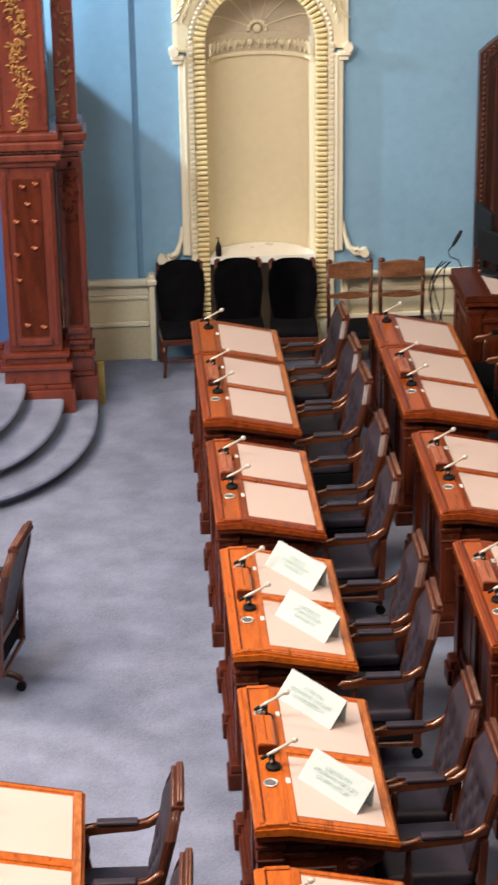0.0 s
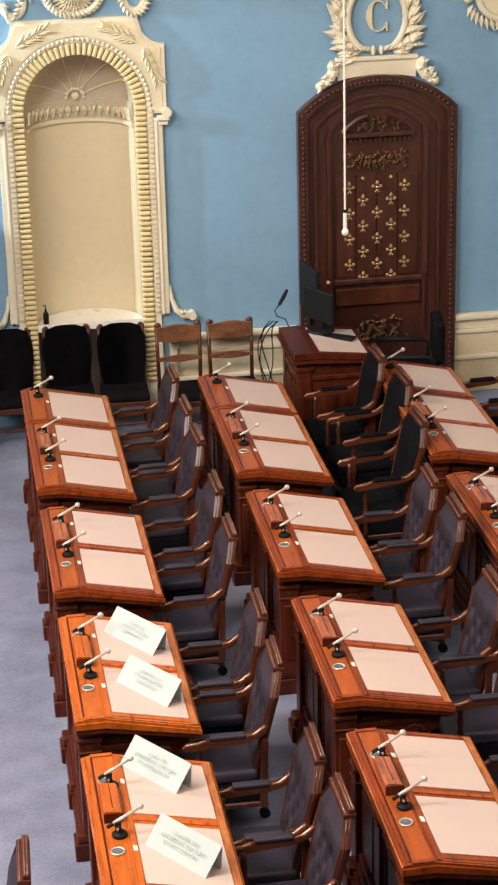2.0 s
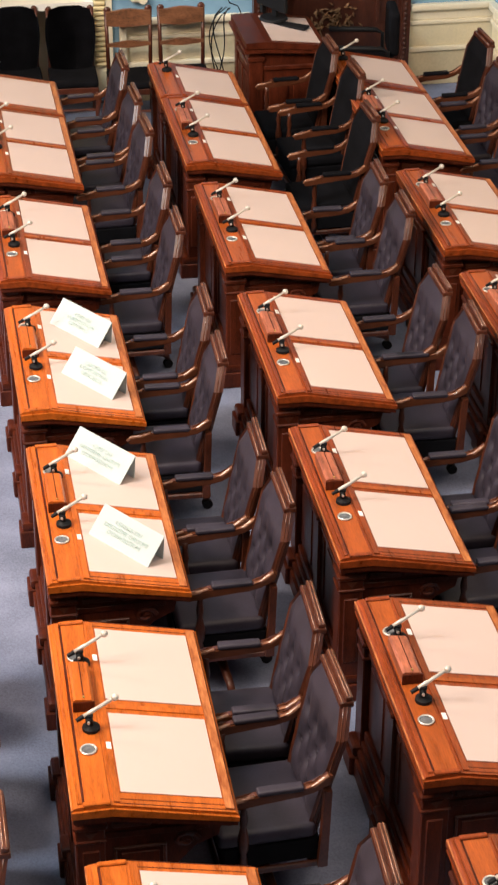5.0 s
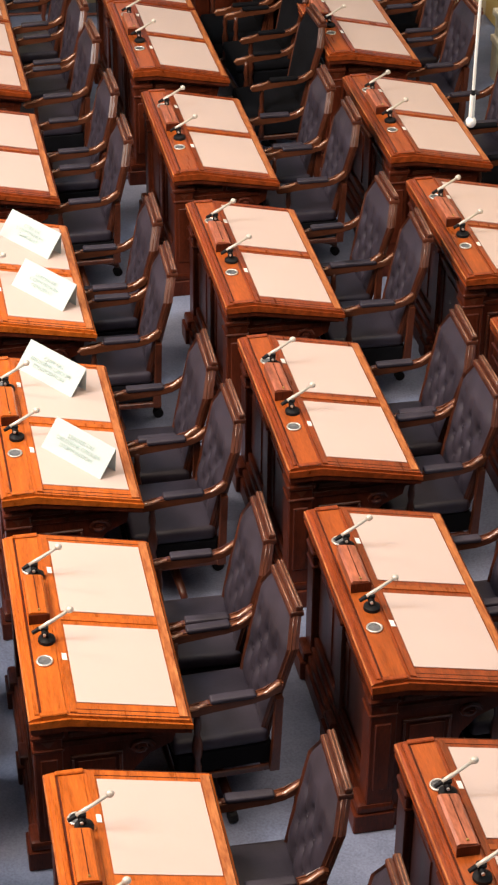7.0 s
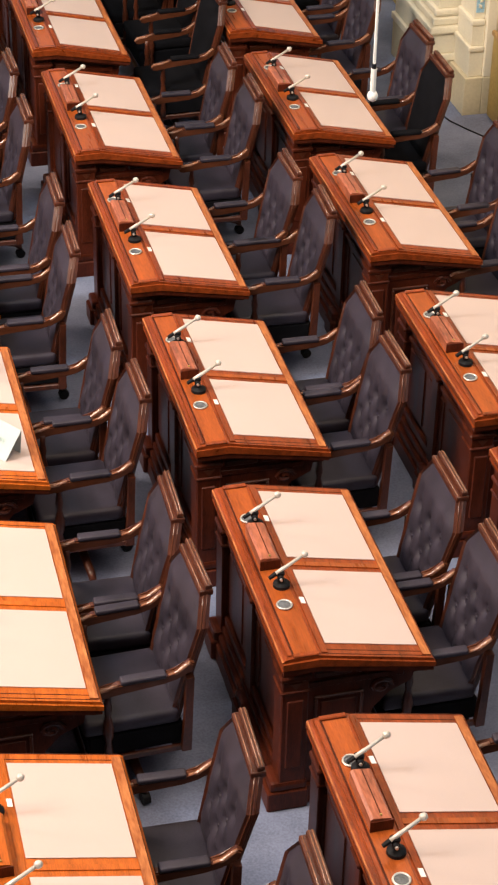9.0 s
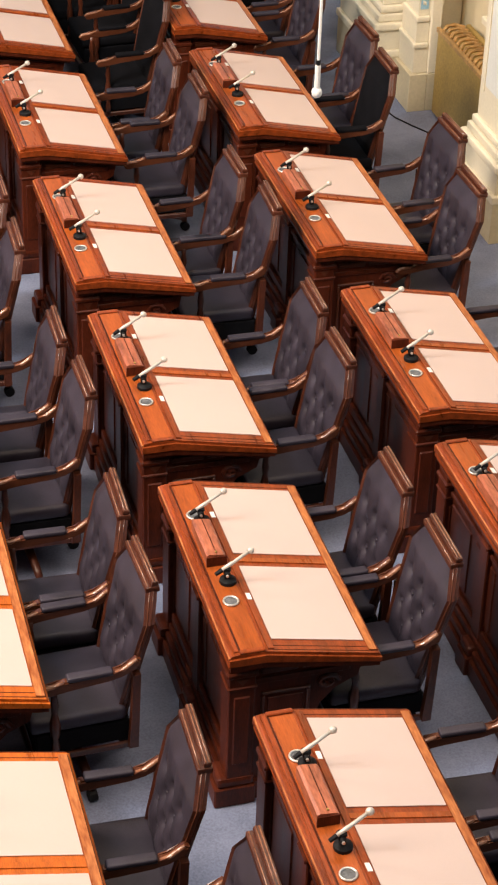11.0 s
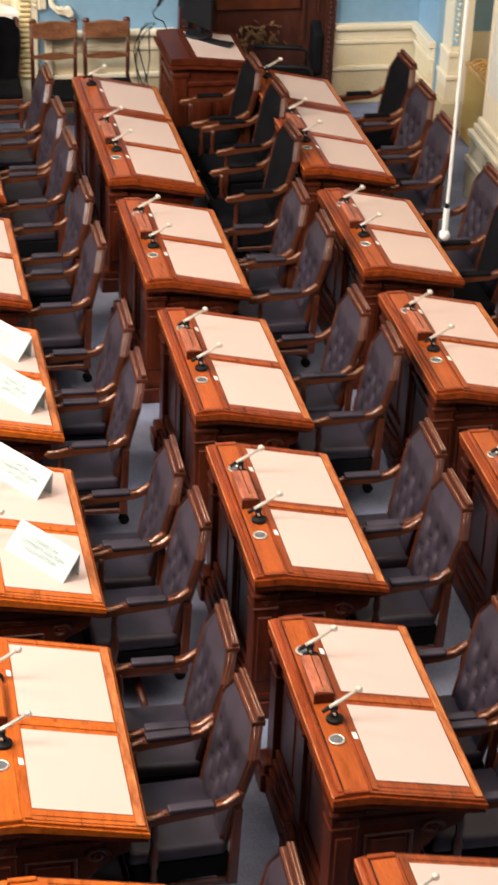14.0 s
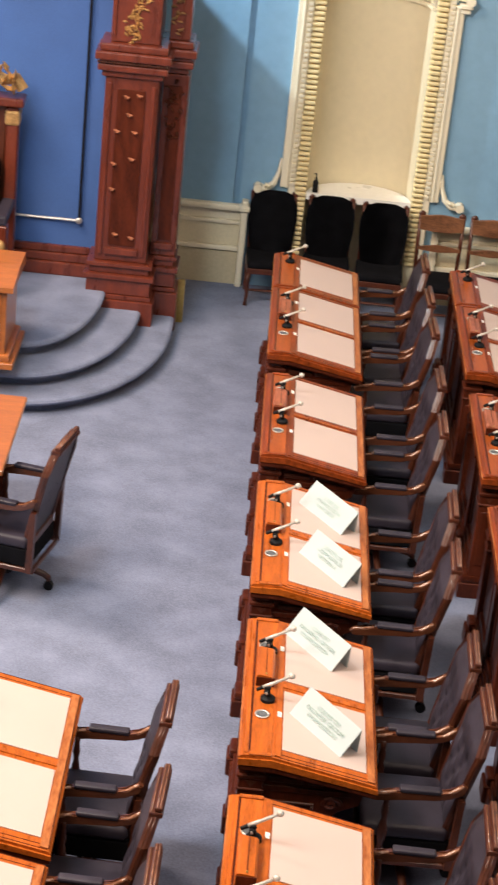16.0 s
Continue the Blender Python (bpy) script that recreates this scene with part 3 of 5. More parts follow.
def lettering(text, size, mat, parent, m, thick=0.0, align="CENTER", space=1.0, fat=0.0):
    cu = bpy.data.curves.new("lettering", "FONT")
    cu.body, cu.size, cu.extrude, cu.align_x, cu.align_y = text, size, thick, align, "CENTER"
    cu.space_line, cu.offset = space, fat
    tmp = bpy.data.objects.new("tmp", cu)
    scene.collection.objects.link(tmp)
    me = bpy.data.meshes.new_from_object(tmp.evaluated_get(bpy.context.evaluated_depsgraph_get()))
    bpy.data.objects.remove(tmp)
    me.materials.clear()
    me.materials.append(mat)
    ob = new("lettering", me)
    ob.parent = parent
    ob.matrix_basis = m
    return ob


bm = B()
ring = []
for k in range(29):
    a = math.radians(42 + 276 * k / 28)
    w = 0.014 + 0.034 * max(0.0, -math.cos(a)) ** 1.3
    ring.append(((DX + 0.01 + 0.098 * math.cos(a), 3.43 + 0.130 * math.sin(a)), (DX + 0.01 + (0.098 - w) * math.cos(a), 3.43 + (0.130 - w * 0.5) * math.sin(a))))
for (o0, i0), (o1, i1) in zip(ring, ring[1:]):
    prism(bm, [o0, o1, i1, i0], "y", WALL_Y - 0.03, WALL_Y - 0.002)
for sz in (-1, 1):
    prism(bm, [(DX + 0.078, 3.43 + sz * 0.062), (DX + 0.094, 3.43 + sz * 0.055), (DX + 0.096, 3.43 + sz * 0.125), (DX + 0.084, 3.43 + sz * 0.125)], "y", WALL_Y - 0.031, WALL_Y - 0.003)
part("lettering", bm, M_LETTER, wreath, "pale gold serif letter C")

# Oval cartouche high on the wall beyond the door.
cartouche = tagged(new("wall_cartouche"), "cream oval plaster cartouche with curled leaves", "relief")
CX, CZ = 4.48, 3.57
rim = [(CX + 0.235 * math.cos(math.radians(a)), CZ + 0.215 * math.sin(math.radians(a))) for a in range(0, 360, 10)]
part("shield", prism(B(), rim, "y", WALL_Y - 0.04, WALL_Y), M_CREAM, cartouche)
part("rim", tube(B(), [(x, WALL_Y - 0.04, z) for x, z in rim + rim[:1]], 0.03, 8), M_IVORY, cartouche, smooth=True)
for sx in (-1, 1):
    bm = B()
    for k in range(9):
        a = math.radians(200 + 9 * k) if sx < 0 else math.radians(340 - 9 * k)
        leaf(bm, (CX + 0.30 * math.cos(a), WALL_Y - 0.05, CZ + 0.22 * math.sin(a)), 0.12, 0.05, a - sx * 0.7, 0.04)
    ball(bm, (CX + sx * 0.33, WALL_Y - 0.05, CZ - 0.03), 0.04)
    part("curled_leaves", bm, M_IVORY, cartouche)

# ---- east side wall with pilasters and radiator recess ----
wall_e = tagged(new("wall_east"), "cream panelled wall with pilasters and deep window recesses", "wall", kind="structure")


def stack(root, x0, x1, y0, y1, faces=True):
    """A pilaster: plinth, stepped mouldings and a panelled shaft."""
    for z0, z1, grow, mat, bev in (
        (0.0, 0.30, 0.0, M_BEIGE, 0.004),
        (0.303, 0.36, 0.015, M_IVORY, 0.012),
        (0.363, 0.52, -0.01, M_IVORY, 0.003),
        (0.523, 0.58, 0.015, M_IVORY, 0.016),
        (0.583, 0.64, -0.02, M_IVORY, 0.012),
        (0.643, 0.70, -0.04, M_IVORY, 0.02),
        (0.703, 9.5, -0.07, M_IVORY, 0.004),
    ):
        part("pilaster_course", box(B(), x0 - grow, x1, y0 - grow, y1 + grow, z0, z1, bev, 2), mat, root)
    part("pilaster_panel", box(B(), x0 + 0.064, x0 + 0.071, y0 + 0.17, y1 - 0.17, 0.95, 9.0, 0.002), M_PALE, root, "pale grey-blue inset panel")
    part("panel_bead", box(B(), x0 + 0.058, x0 + 0.0705, y0 + 0.13, y0 + 0.155, 0.9, 9.0, 0.004), M_IVORY, root)
    part("panel_bead", box(B(), x0 + 0.058, x0 + 0.0705, y1 - 0.155, y1 - 0.13, 0.9, 9.0, 0.004), M_IVORY, root)


part("side_wall", box(B(), WALL_X, WALL_X + 0.9, -0.36, WALL_Y - 0.002, 0, 9.6), M_WALL, wall_e)
for z0, z1, d, mat in ((0, 0.31, 0.035, M_BEIGE), (0.314, 0.36, 0.055, M_IVORY), (0.362, 0.56, 0.03, M_CREAM), (0.562, 0.60, 0.05, M_IVORY), (0.602, 0.69, 0.028, M_IVORY), (0.692, 0.75, 0.075, M_IVORY)):
    part("side_wainscot", box(B(), WALL_X - d, WALL_X, -0.355, WALL_Y - 0.09, z0, z1, 0.006), mat, wall_e)
stack(wall_e, 4.68, 5.07, -2.86, -1.95)
M_STRIP = material("strip_blue", (0.30, 0.50, 0.62), 0.6, vary=0.1, size=6, fine=60, bump=0.05)


def pier(y, back, deep):
    """A narrow pier beside a window recess, its near face at y, its back at back; the recess side reaches to deep."""
    for z0, z1, x0, d, mat, bev in ((0.0, 0.30, 4.845, 0.0, M_BEIGE, 0.004), (0.303, 0.50, 4.875, 0.03, M_IVORY, 0.003), (0.503, 0.545, 4.862, 0.015, M_IVORY, 0.012), (0.548, 0.70, 4.885, 0.04, M_IVORY, 0.003), (0.703, 0.75, 4.875, 0.03, M_IVORY, 0.014), (0.753, 9.5, 4.90, 0.06, M_IVORY, 0.003)):
        part("pier_course", box(B(), x0, 4.985, y + d, back, z0, z1, bev, 2), mat, wall_e)
    part("recess_jamb", box(B(), 4.988, 5.07, y + 0.005, back, 0.303, 9.5, 0.008, 2), M_IVORY, wall_e)
    part("jamb_plinth", box(B(), 4.988, 5.085, y - 0.002, back, 0.0, 0.30, 0.004), M_BEIGE, wall_e)
    part("carved_strip", box(B(), 4.912, 4.975, y + 0.055, y + 0.06, 0.80, 9.2, 0.002), M_STRIP, wall_e, "blue strip with white carved leaves")
    bm = B()
    for k in range(150):
        leaf(bm, (4.944 + 0.012 * (-1) ** k, y + 0.052, 0.83 + 0.045 * k), 0.055, 0.03, math.radians(90 + 38 * (-1) ** k), 0.012)
    part("strip_carving", bm, M_IVORY, wall_e)
    part("recess_side", box(B(), 5.088, 5.8, y + 0.32, deep, 0, 9.6), M_APSE, wall_e)
    part("recess_dado", box(B(), 5.09, 5.338, y + 0.285, y + 0.316, 0, 0.84, 0.008, 2), M_IVORY, wall_e)


pier(-3.22, -2.865, -1.95)
pier(-0.66, -0.362, -0.10)
part("recess_back", box(B(), 5.34, 5.8, -1.948, -0.345, 0, 9.6), M_APSE, wall_e)
stack(wall_e, 4.68, 5.34, -5.36, -4.72)
part("recess_back", box(B(), 5.34, 5.8, -5.3, -2.905, 0, 9.6), M_APSE, wall_e)
part("window_sill", box(B(), 5.22, 5.34, -4.60, -3.60, 0.84, 0.90, 0.008), M_IVORY, wall_e)
part("recess_back", box(B(), 5.30, 5.8, -7.6, -5.36, 0, 9.6), M_APSE, wall_e)
stack(wall_e, 4.68, 5.8, -8.4, -7.6)
part("far_wall", box(B(), 5.2, 5.8, -20, -8.4, 0, 9.6), M_WALL, wall_e)



def radiator_cover(y, half):
    ob = thing("radiator_cover", "brass radiator cover with a row of round openings on top", "radiator", "radiator covers", at=(5.02, y, 0))
    part("front_panel", box(B(), 0, 0.26, -half, half, 0.02, 0.66, 0.006), M_BRASS, ob)
    part("top_rim", box(B(), -0.012, 0.02, -half - 0.01, half + 0.01, 0.66, 0.70, 0.006), M_GILT, ob)
    part("top_rim", box(B(), 0.22, 0.26, -half - 0.01, half + 0.01, 0.66, 0.70, 0.006), M_BRASS, ob)
    n = round(half * 2 / 0.0695)
    for k in range(n):
        v = -half + 0.04 + (2 * half - 0.08) * k / (n - 1)
        part("grille_bar", tube(B(), [(0.02, v, 0.668), (0.06, v + 0.02, 0.71), (0.12, v + 0.025, 0.715), (0.20, v + 0.02, 0.69)], 0.014, 6), M_GILT, ob)


floor_cable = thing("floor_cable", "thin black cable lying on the carpet by the radiator", "cable", at=(4.70, -3.25, 0.006))
part("cable", tube(B(), [(0, 0.05, 0), (0.02, -0.05, 0), (0.10, -0.22, 0), (0.21, -0.42, 0), (0.28, -0.55, 0)], 0.006, 6), M_BLACK, floor_cable, smooth=True)
radiator_cover(-3.98, 0.70)
radiator_cover(-1.32, 0.60)

# ---- dais with three carpeted steps ----
DAIS = pose(-0.035, -0.12, 0)
dais = tagged(new("dais"), "raised dais with three curved blue carpeted steps", "steps", kind="structure")


dais.matrix_basis = DAIS


def step(z0, z1, a, b, name):
    def outline(grow):
        pts = [(-1.75 + (a + grow) * math.cos(t), -1.2 - (b + grow) * math.sin(t)) for t in [math.pi / 2 * k / 26 for k in range(27)]]
        return [(-9, -0.55), (-1.75 + a + grow, -0.55)] + pts + [(-9, -1.2 - b - grow)]

    bm = B()
    prism(bm, outline(-0.10), "z", z0, z1 - 0.05)
    part(name, bm, M_CARPET, dais)
    bm = B()
    rows = []
    for grow, z in ((-0.02, z1 - 0.055), (0.0, z1 - 0.045), (0.008, z1 - 0.028), (0.0, z1 - 0.010), (-0.02, z1)):
        rows.append([bm.verts.new((x, y, z)) for x, y in outline(grow)])
    for p, q in zip(rows, rows[1:]):
        for k in range(len(p)):
            bm.faces.new((p[k], p[(k + 1) % len(p)], q[(k + 1) % len(q)], q[k]))
    bm.faces.new(rows[-1])
    part("tread", bm, M_CARPET, dais, "rounded carpet tread")


step(0.0, 0.13, 1.13, 1.68, "riser")
step(0.13, 0.26, 0.86, 1.48, "riser")
step(0.26, 0.39, 0.56, 1.20, "riser")

# Royal blue back wall of the dais with wooden base.
part("blue_backing", box(B(), -9, -1.28, -0.80, -0.55, 0.39, 9.0), M_ROYAL, dais, "deep royal blue hanging wall")
for z0, z1, d in ((0.39, 0.50, 0.10), (0.503, 0.57, 0.07), (0.573, 0.63, 0.045)):
    part("base_moulding", box(B(), -9, -1.36, -0.80 - d, -0.80, z0, z1, 0.012, 2), M_PILLAR, dais, "red mahogany base moulding")

pillar = thing("carved_pillar", "tall red mahogany pilaster with gilt carved vines", "pillar", at=(-0.035, -0.12, 0))


def block(name, x0, x1, y0, y1, z0, z1, bev=0.008, mat=None, lab=""):
    return part(name, box(B(), x0, x1, y0, y1, z0, z1, bev, 2), mat or M_PILLAR, pillar, lab)


for px0, px1, py, zb in ((-1.30, -0.876, -1.10, 0.0), (-0.88, -0.655, -0.86, 0.0)):
    g = 0.075 if py < -1 else 0.035
    px0b = px0 if py < -1 else px0 + 0.02
    for z0, z1, grow in ((0.0, 0.33, g + 0.01), (0.333, 0.37, g - 0.015), (0.373, 0.50, g - 0.025), (0.503, 0.545, g - 0.0), (0.548, 0.60, g - 0.045), (0.603, 0.64, g - 0.02)):
        block("base_course", px0b - (grow if py < -1 else 0), px1 + grow, py - grow, -0.55, z0, z1)
    block("shaft", px0b, px1, py, -0.55, 0.643, 2.17, 0.01)
    for z0, z1, grow in ((2.172, 2.22, g - 0.045), (2.223, 2.28, g - 0.01), (2.283, 2.31, g - 0.02), (2.313, 2.38, g + 0.012), (2.383, 2.44, g - 0.02)):
        block("cornice", px0b - (grow if py < -1 else 0), px1 + grow, py - grow, -0.55, z0, z1, 0.014)
    block("upper_shaft", px0b + 0.02, px1 - 0.02, py + 0.02, -0.55, 2.443, 9.0, 0.01)
    w = px1 - px0b
    for k, (a, b) in enumerate(((0.05, 0.13), (0.87, 0.95))):
        if w > 0.3:
            block("fillet", px0b + w * a, px0b + w * b, py - 0.018, py, 0.70, 2.12, 0.006)
            block("fillet", px0b + w * a, px0b + w * b, py + 0.004, py + 0.03, 2.50, 8.9, 0.006)
    x0, x1 = px0b + w * 0.24, px0b + w * 0.76
    block("sunk_panel", x0, x1, py - 0.012, py, 0.78, 2.08, 0.006, M_DESK_BODY, "lighter mahogany panel")
    block("panel_foot", x0 - 0.03, x1 + 0.03, py - 0.03, py, 0.70, 0.76, 0.012)
rnd = random.Random(21)
bm = B()
for k in range(420):
    zz = 2.46 + 2.5 * k / 420
    cx = -1.088 + 0.03 * math.sin(zz * 14)
    leaf(bm, (cx + rnd.uniform(-0.05, 0.05), -1.083, zz), 0.05, 0.026, rnd.uniform(0, 6.3), 0.02)
part("gilt_vine", bm, M_GILT, pillar, "dense gilt carved vine")
bm = B()
for k in range(120):
    zz = 2.5 + 2.5 * k / 120
    leaf(bm, (-0.765 + rnd.uniform(-0.045, 0.045), -0.845, zz), 0.06, 0.022, rnd.uniform(0, 6.3), 0.03)
part("narrow_vine", bm, material("dull_gilt", (0.34, 0.19, 0.075), 0.45, metal=0.4, vary=0.3, size=20, fine=100, bump=0.1), pillar)
bm = B()
for dx, zz in ((-0.11, 1.72), (0.03, 1.72), (-0.02, 1.86), (-0.12, 1.45), (0.02, 1.50), (-0.12, 1.24), (-0.07, 0.86), (0.06, 0.84), (-0.05, 2.0), (0.05, 2.02)):
    leaf(bm, (-1.088 + dx, -1.113, zz), 0.05, 0.035, 0.5, 0.035)
    leaf(bm, (-1.07 + dx, -1.113, zz + 0.012), 0.035, 0.03, 2.6, 0.03)
part("gilt_leaf", bm, material("rose_gilt", (0.55, 0.22, 0.12), 0.4, metal=0.5, vary=0.2, size=20, fine=100, bump=0.1), pillar, "rose-gold leaves")
bm = B()
for k in range(30):
    leaf(bm, (-0.765 + rnd.uniform(-0.05, 0.05), -0.873, 1.62 + rnd.uniform(0, 0.5)), 0.05, 0.022, rnd.uniform(0, 6.3), 0.03)
part("narrow_leaf", bm, M_CHAIR_WOOD, pillar)
bm = B()
for k in range(18):
    ball(bm, (-1.36 + 0.031 * k, -1.17, 2.297), 0.012, u=6, v=4)
part("bead_row", bm, M_CHAIR_WOOD, pillar)
tagged(part("floor_panel", box(B(), -0.652, -0.590, -0.82, -0.78, 0, 0.38, 0.004), M_BRASS), "narrow brass-yellow panel beside the pillar foot", "panel")

# Rod with a cord on the blue wall.
rod = thing("wall_rod", "thin steel rod frame fixed on the blue wall", "rod", at=(-1.50, -0.95, 0.86))
part("upright", tube(B(), [(0, 0, 0), (-0.01, 0, 3.2)], 0.011, 8), M_BLACK, rod)
part("crossbar", tube(B(), [(0, 0, 0), (-0.55, 0, 0.0)], 0.012, 8), M_STEEL, rod)
part("elbow", ball(B(), (0, 0, 0), 0.03), M_STEEL, rod)

# ---- desks ----
SHELF_Z, RIDGE_X, LOW_X, LOW_Z = 0.910, 0.292, 0.815, 0.800
SLOPE = math.atan2(SHELF_Z - LOW_Z, LOW_X - RIDGE_X)


def slope_z(x):
    return SHELF_Z - math.tan(SLOPE) * (x - RIDGE_X)


def slab_on_slope(bm, x0, x1, y0, y1, lift0, lift1):
    """A thin board that lies on the sloping top."""
    return prism(bm, [(x0, slope_z(x0) + lift0), (x1, slope_z(x1) + lift0), (x1, slope_z(x1) + lift1), (x0, slope_z(x0) + lift1)], "y", y0, y1)


def microphone(root, y):
    """A short stick on a clamp, over a round weighted base."""
    back, tip = Vector((0.200, y - 0.012, 0.982)), Vector((0.350, y + 0.026, 1.046))
    along = (tip - back).normalized()
    mic = part("microphone", tube(B(), [back + along * 0.022, back + along * 0.075, back + along * 0.08, tip], [0.0095, 0.0098, 0.0082, 0.0078], 10), M_MIC, root, "short silver microphone on a black clamp and base", True)
    bm = tube(B(), [(0.252, y, 0.912), (0.252, y, 0.916), (0.252, y, 0.930), (0.252, y, 0.936), (0.252, y, 0.942)], [0.037, 0.039, 0.038, 0.030, 0.020], 16)
    part("base", bm, M_BLACK, mic)
    bm = tube(B(), [(0.252, y, 0.940), (0.247, y - 0.003, 0.962), (0.240, y, 0.985)], [0.013, 0.016, 0.013], 8)
    tube(bm, [(0.240, y - 0.030, 0.974), (0.240, y + 0.024, 0.978)], [0.012, 0.012], 8)
    box(bm, 0.225, 0.262, y - 0.016, y + 0.012, 0.978, 1.000, 0.005)
    tube(bm, [back - along * 0.012, back + along * 0.024], [0.009, 0.011], 8)
    part("clamp", bm, M_BLACK, mic, "black jointed clamp")
    part("clamp_screw", tube(B(), [(0.240, y - 0.038, 0.974), (0.240, y - 0.029, 0.974)], 0.007, 8), M_STEEL, mic)
    part("capsule", ball(B(), tip + along * 0.012, 0.0165, (1.1, 1, 1), 12, 8), M_MIC, mic, smooth=True)
    return mic


def ink_well(root, y, lean=0.0):
    bm = tube(B(), [(0.228 + 0.033 * math.cos(math.radians(a)), y + 0.033 * math.sin(math.radians(a)), SHELF_Z + 0.009 + lean * math.cos(math.radians(a))) for a in range(0, 361, 20)], 0.0050, 6)
    well = part("inkwell", bm, M_STEEL, root, "round metal-rimmed inkwell", True)
    part("well_cover", tube(B(), [(0.228, y, SHELF_Z + 0.0045), (0.228, y, SHELF_Z + 0.008)], 0.030, 16), M_WELL, well, "dull grey cover")


def desk(length, pads, mics, with_box, label, oak, panel_oak):
    """A sloping desk along y. Its near edge lies at y = -0.095; pads: their (y0, y1)."""
    ob = new("desk")
    tagged(ob, label, "desk", "rows of chamber desks")
    y0, y1 = -0.095, length - 0.13
    # Top with its moulded edge.
    prof = [(0.125, 0.845), (0.133, 0.868), (0.125, 0.875), (0.125, 0.898), (0.137, 0.908), (0.165, SHELF_Z + 0.002), (RIDGE_X, SHELF_Z), (LOW_X - 0.012, slope_z(LOW_X - 0.012)), (LOW_X, slope_z(LOW_X) - 0.012), (LOW_X, LOW_Z - 0.035), (LOW_X - 0.015, LOW_Z - 0.045), (RIDGE_X, 0.845)]
    part("desk_top", prism(B(), prof, "y", y0 + 0.012, y1 - 0.012), oak, ob, "glossy orange-brown oak top, sloping towards the seats")
    for ya, yb in ((y0, y0 + 0.0115), (y1 - 0.0115, y1)):
        p2 = [(0.125, 0.858), (0.125, 0.893), (RIDGE_X, 0.897), (LOW_X + 0.002, LOW_Z - 0.016), (LOW_X + 0.002, LOW_Z - 0.040), (RIDGE_X, 0.858)]
        part("edge_moulding", prism(B(), p2, "y", ya, yb), oak, ob)
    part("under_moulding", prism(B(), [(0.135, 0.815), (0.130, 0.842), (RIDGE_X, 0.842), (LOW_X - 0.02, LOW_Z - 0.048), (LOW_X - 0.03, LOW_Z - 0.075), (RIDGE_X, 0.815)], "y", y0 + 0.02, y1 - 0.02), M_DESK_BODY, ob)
    # Raised fillets on the shelf.
    part("shelf_groove", box(B(), 0.172, 0.182, y0 + 0.037, y1 - 0.037, SHELF_Z - 0.002, SHELF_Z + 0.0025), M_DESK_BODY, ob, "dark joint line")
    part("shelf_panel", box(B(), 0.182, RIDGE_X - 0.008, y0 + 0.042, y1 - 0.042, SHELF_Z + 0.0005, SHELF_Z + 0.004, 0.001), panel_oak, ob, "lighter oak panel")
    part("shelf_lip", box(B(), 0.150, 0.172, y0 + 0.03, y1 - 0.03, SHELF_Z, SHELF_Z + 0.009, 0.003), oak, ob)
    for ya in (y0 + 0.012, y1 - 0.037):
        part("end_lip", box(B(), 0.172, RIDGE_X - 0.004, ya, ya + 0.025, SHELF_Z, SHELF_Z + 0.012, 0.004), oak, ob)
    part("rim_groove", slab_on_slope(B(), 0.8005, 0.8045, y0 + 0.03, y1 - 0.03, -0.002, 0.0015), M_DESK_BODY, ob, "dark joint line")
    for ya in (y0 + 0.016, y1 - 0.022):
        part("rim_groove", slab_on_slope(B(), 0.300, 0.800, ya + 0.008, ya + 0.012, -0.002, 0.0015), M_DESK_BODY, ob, "dark joint line")
    for ya in (y0 + 0.006, y1 - 0.018):
        # Lower bead in the dark body wood: shade under the top edge as colour.
        part("lower_bead", prism(B(), [(0.130, 0.828), (0.130, 0.852), (RIDGE_X, 0.852), (LOW_X - 0.004, LOW_Z - 0.046), (LOW_X - 0.004, LOW_Z - 0.064), (RIDGE_X, 0.828)], "y", ya, ya + 0.012), M_DESK_BODY, ob)
    # Mitred joint lines at both ends and a rubbed shelf edge, its highlight painted in.
    for ya in (y0 + 0.0520, y1 - 0.0480):
        part("end_groove", slab_on_slope(B(), 0.300, 0.800, ya, ya + 0.004, -0.002, 0.0012), M_DESK_BODY, ob, "dark joint line")
    part("rubbed_edge", tube(B(), [(0.128, y0 + 0.01, 0.897), (0.128, y1 - 0.01, 0.897)], 0.0055, 6), M_WORN, ob, "rubbed edge with its highlight in the tone")
    part("edge_groove", tube(B(), [(0.1262, y0 + 0.002, 0.8715), (0.1262, y1 - 0.002, 0.8715)], 0.0035, 6), M_DESK_BODY, ob, "dark joint line")
    # Frame pieces round the pads.
    part("pad_border", slab_on_slope(B(), 0.762, 0.800, y0 + 0.03, y1 - 0.03, 0.0005, 0.006), M_WORN, ob, "rim with worn bare patches")
    part("pad_border", slab_on_slope(B(), 0.300, 0.328, y0 + 0.03, y1 - 0.03, 0.0005, 0.006), oak, ob)
    for k, (a, b) in enumerate(pads):
        part("blotter", slab_on_slope(B(), 0.335, 0.757, a, b, 0.0005, 0.005), M_PAD, ob, "cream writing blotter set into the top")
        part("name_plate", slab_on_slope(B(), 0.305, 0.326, (a + b) / 2 + 0.01, (a + b) / 2 + 0.055, 0.006, 0.009), M_WHITE, ob, "small white plate")
    for (a, b), (c, d) in zip(pads, pads[1:]):
        part("pad_divider", slab_on_slope(B(), 0.330, 0.760, b + 0.035, c - 0.035, 0.0005, 0.005), panel_oak, ob)
    for y in mics:
        microphone(ob, y)
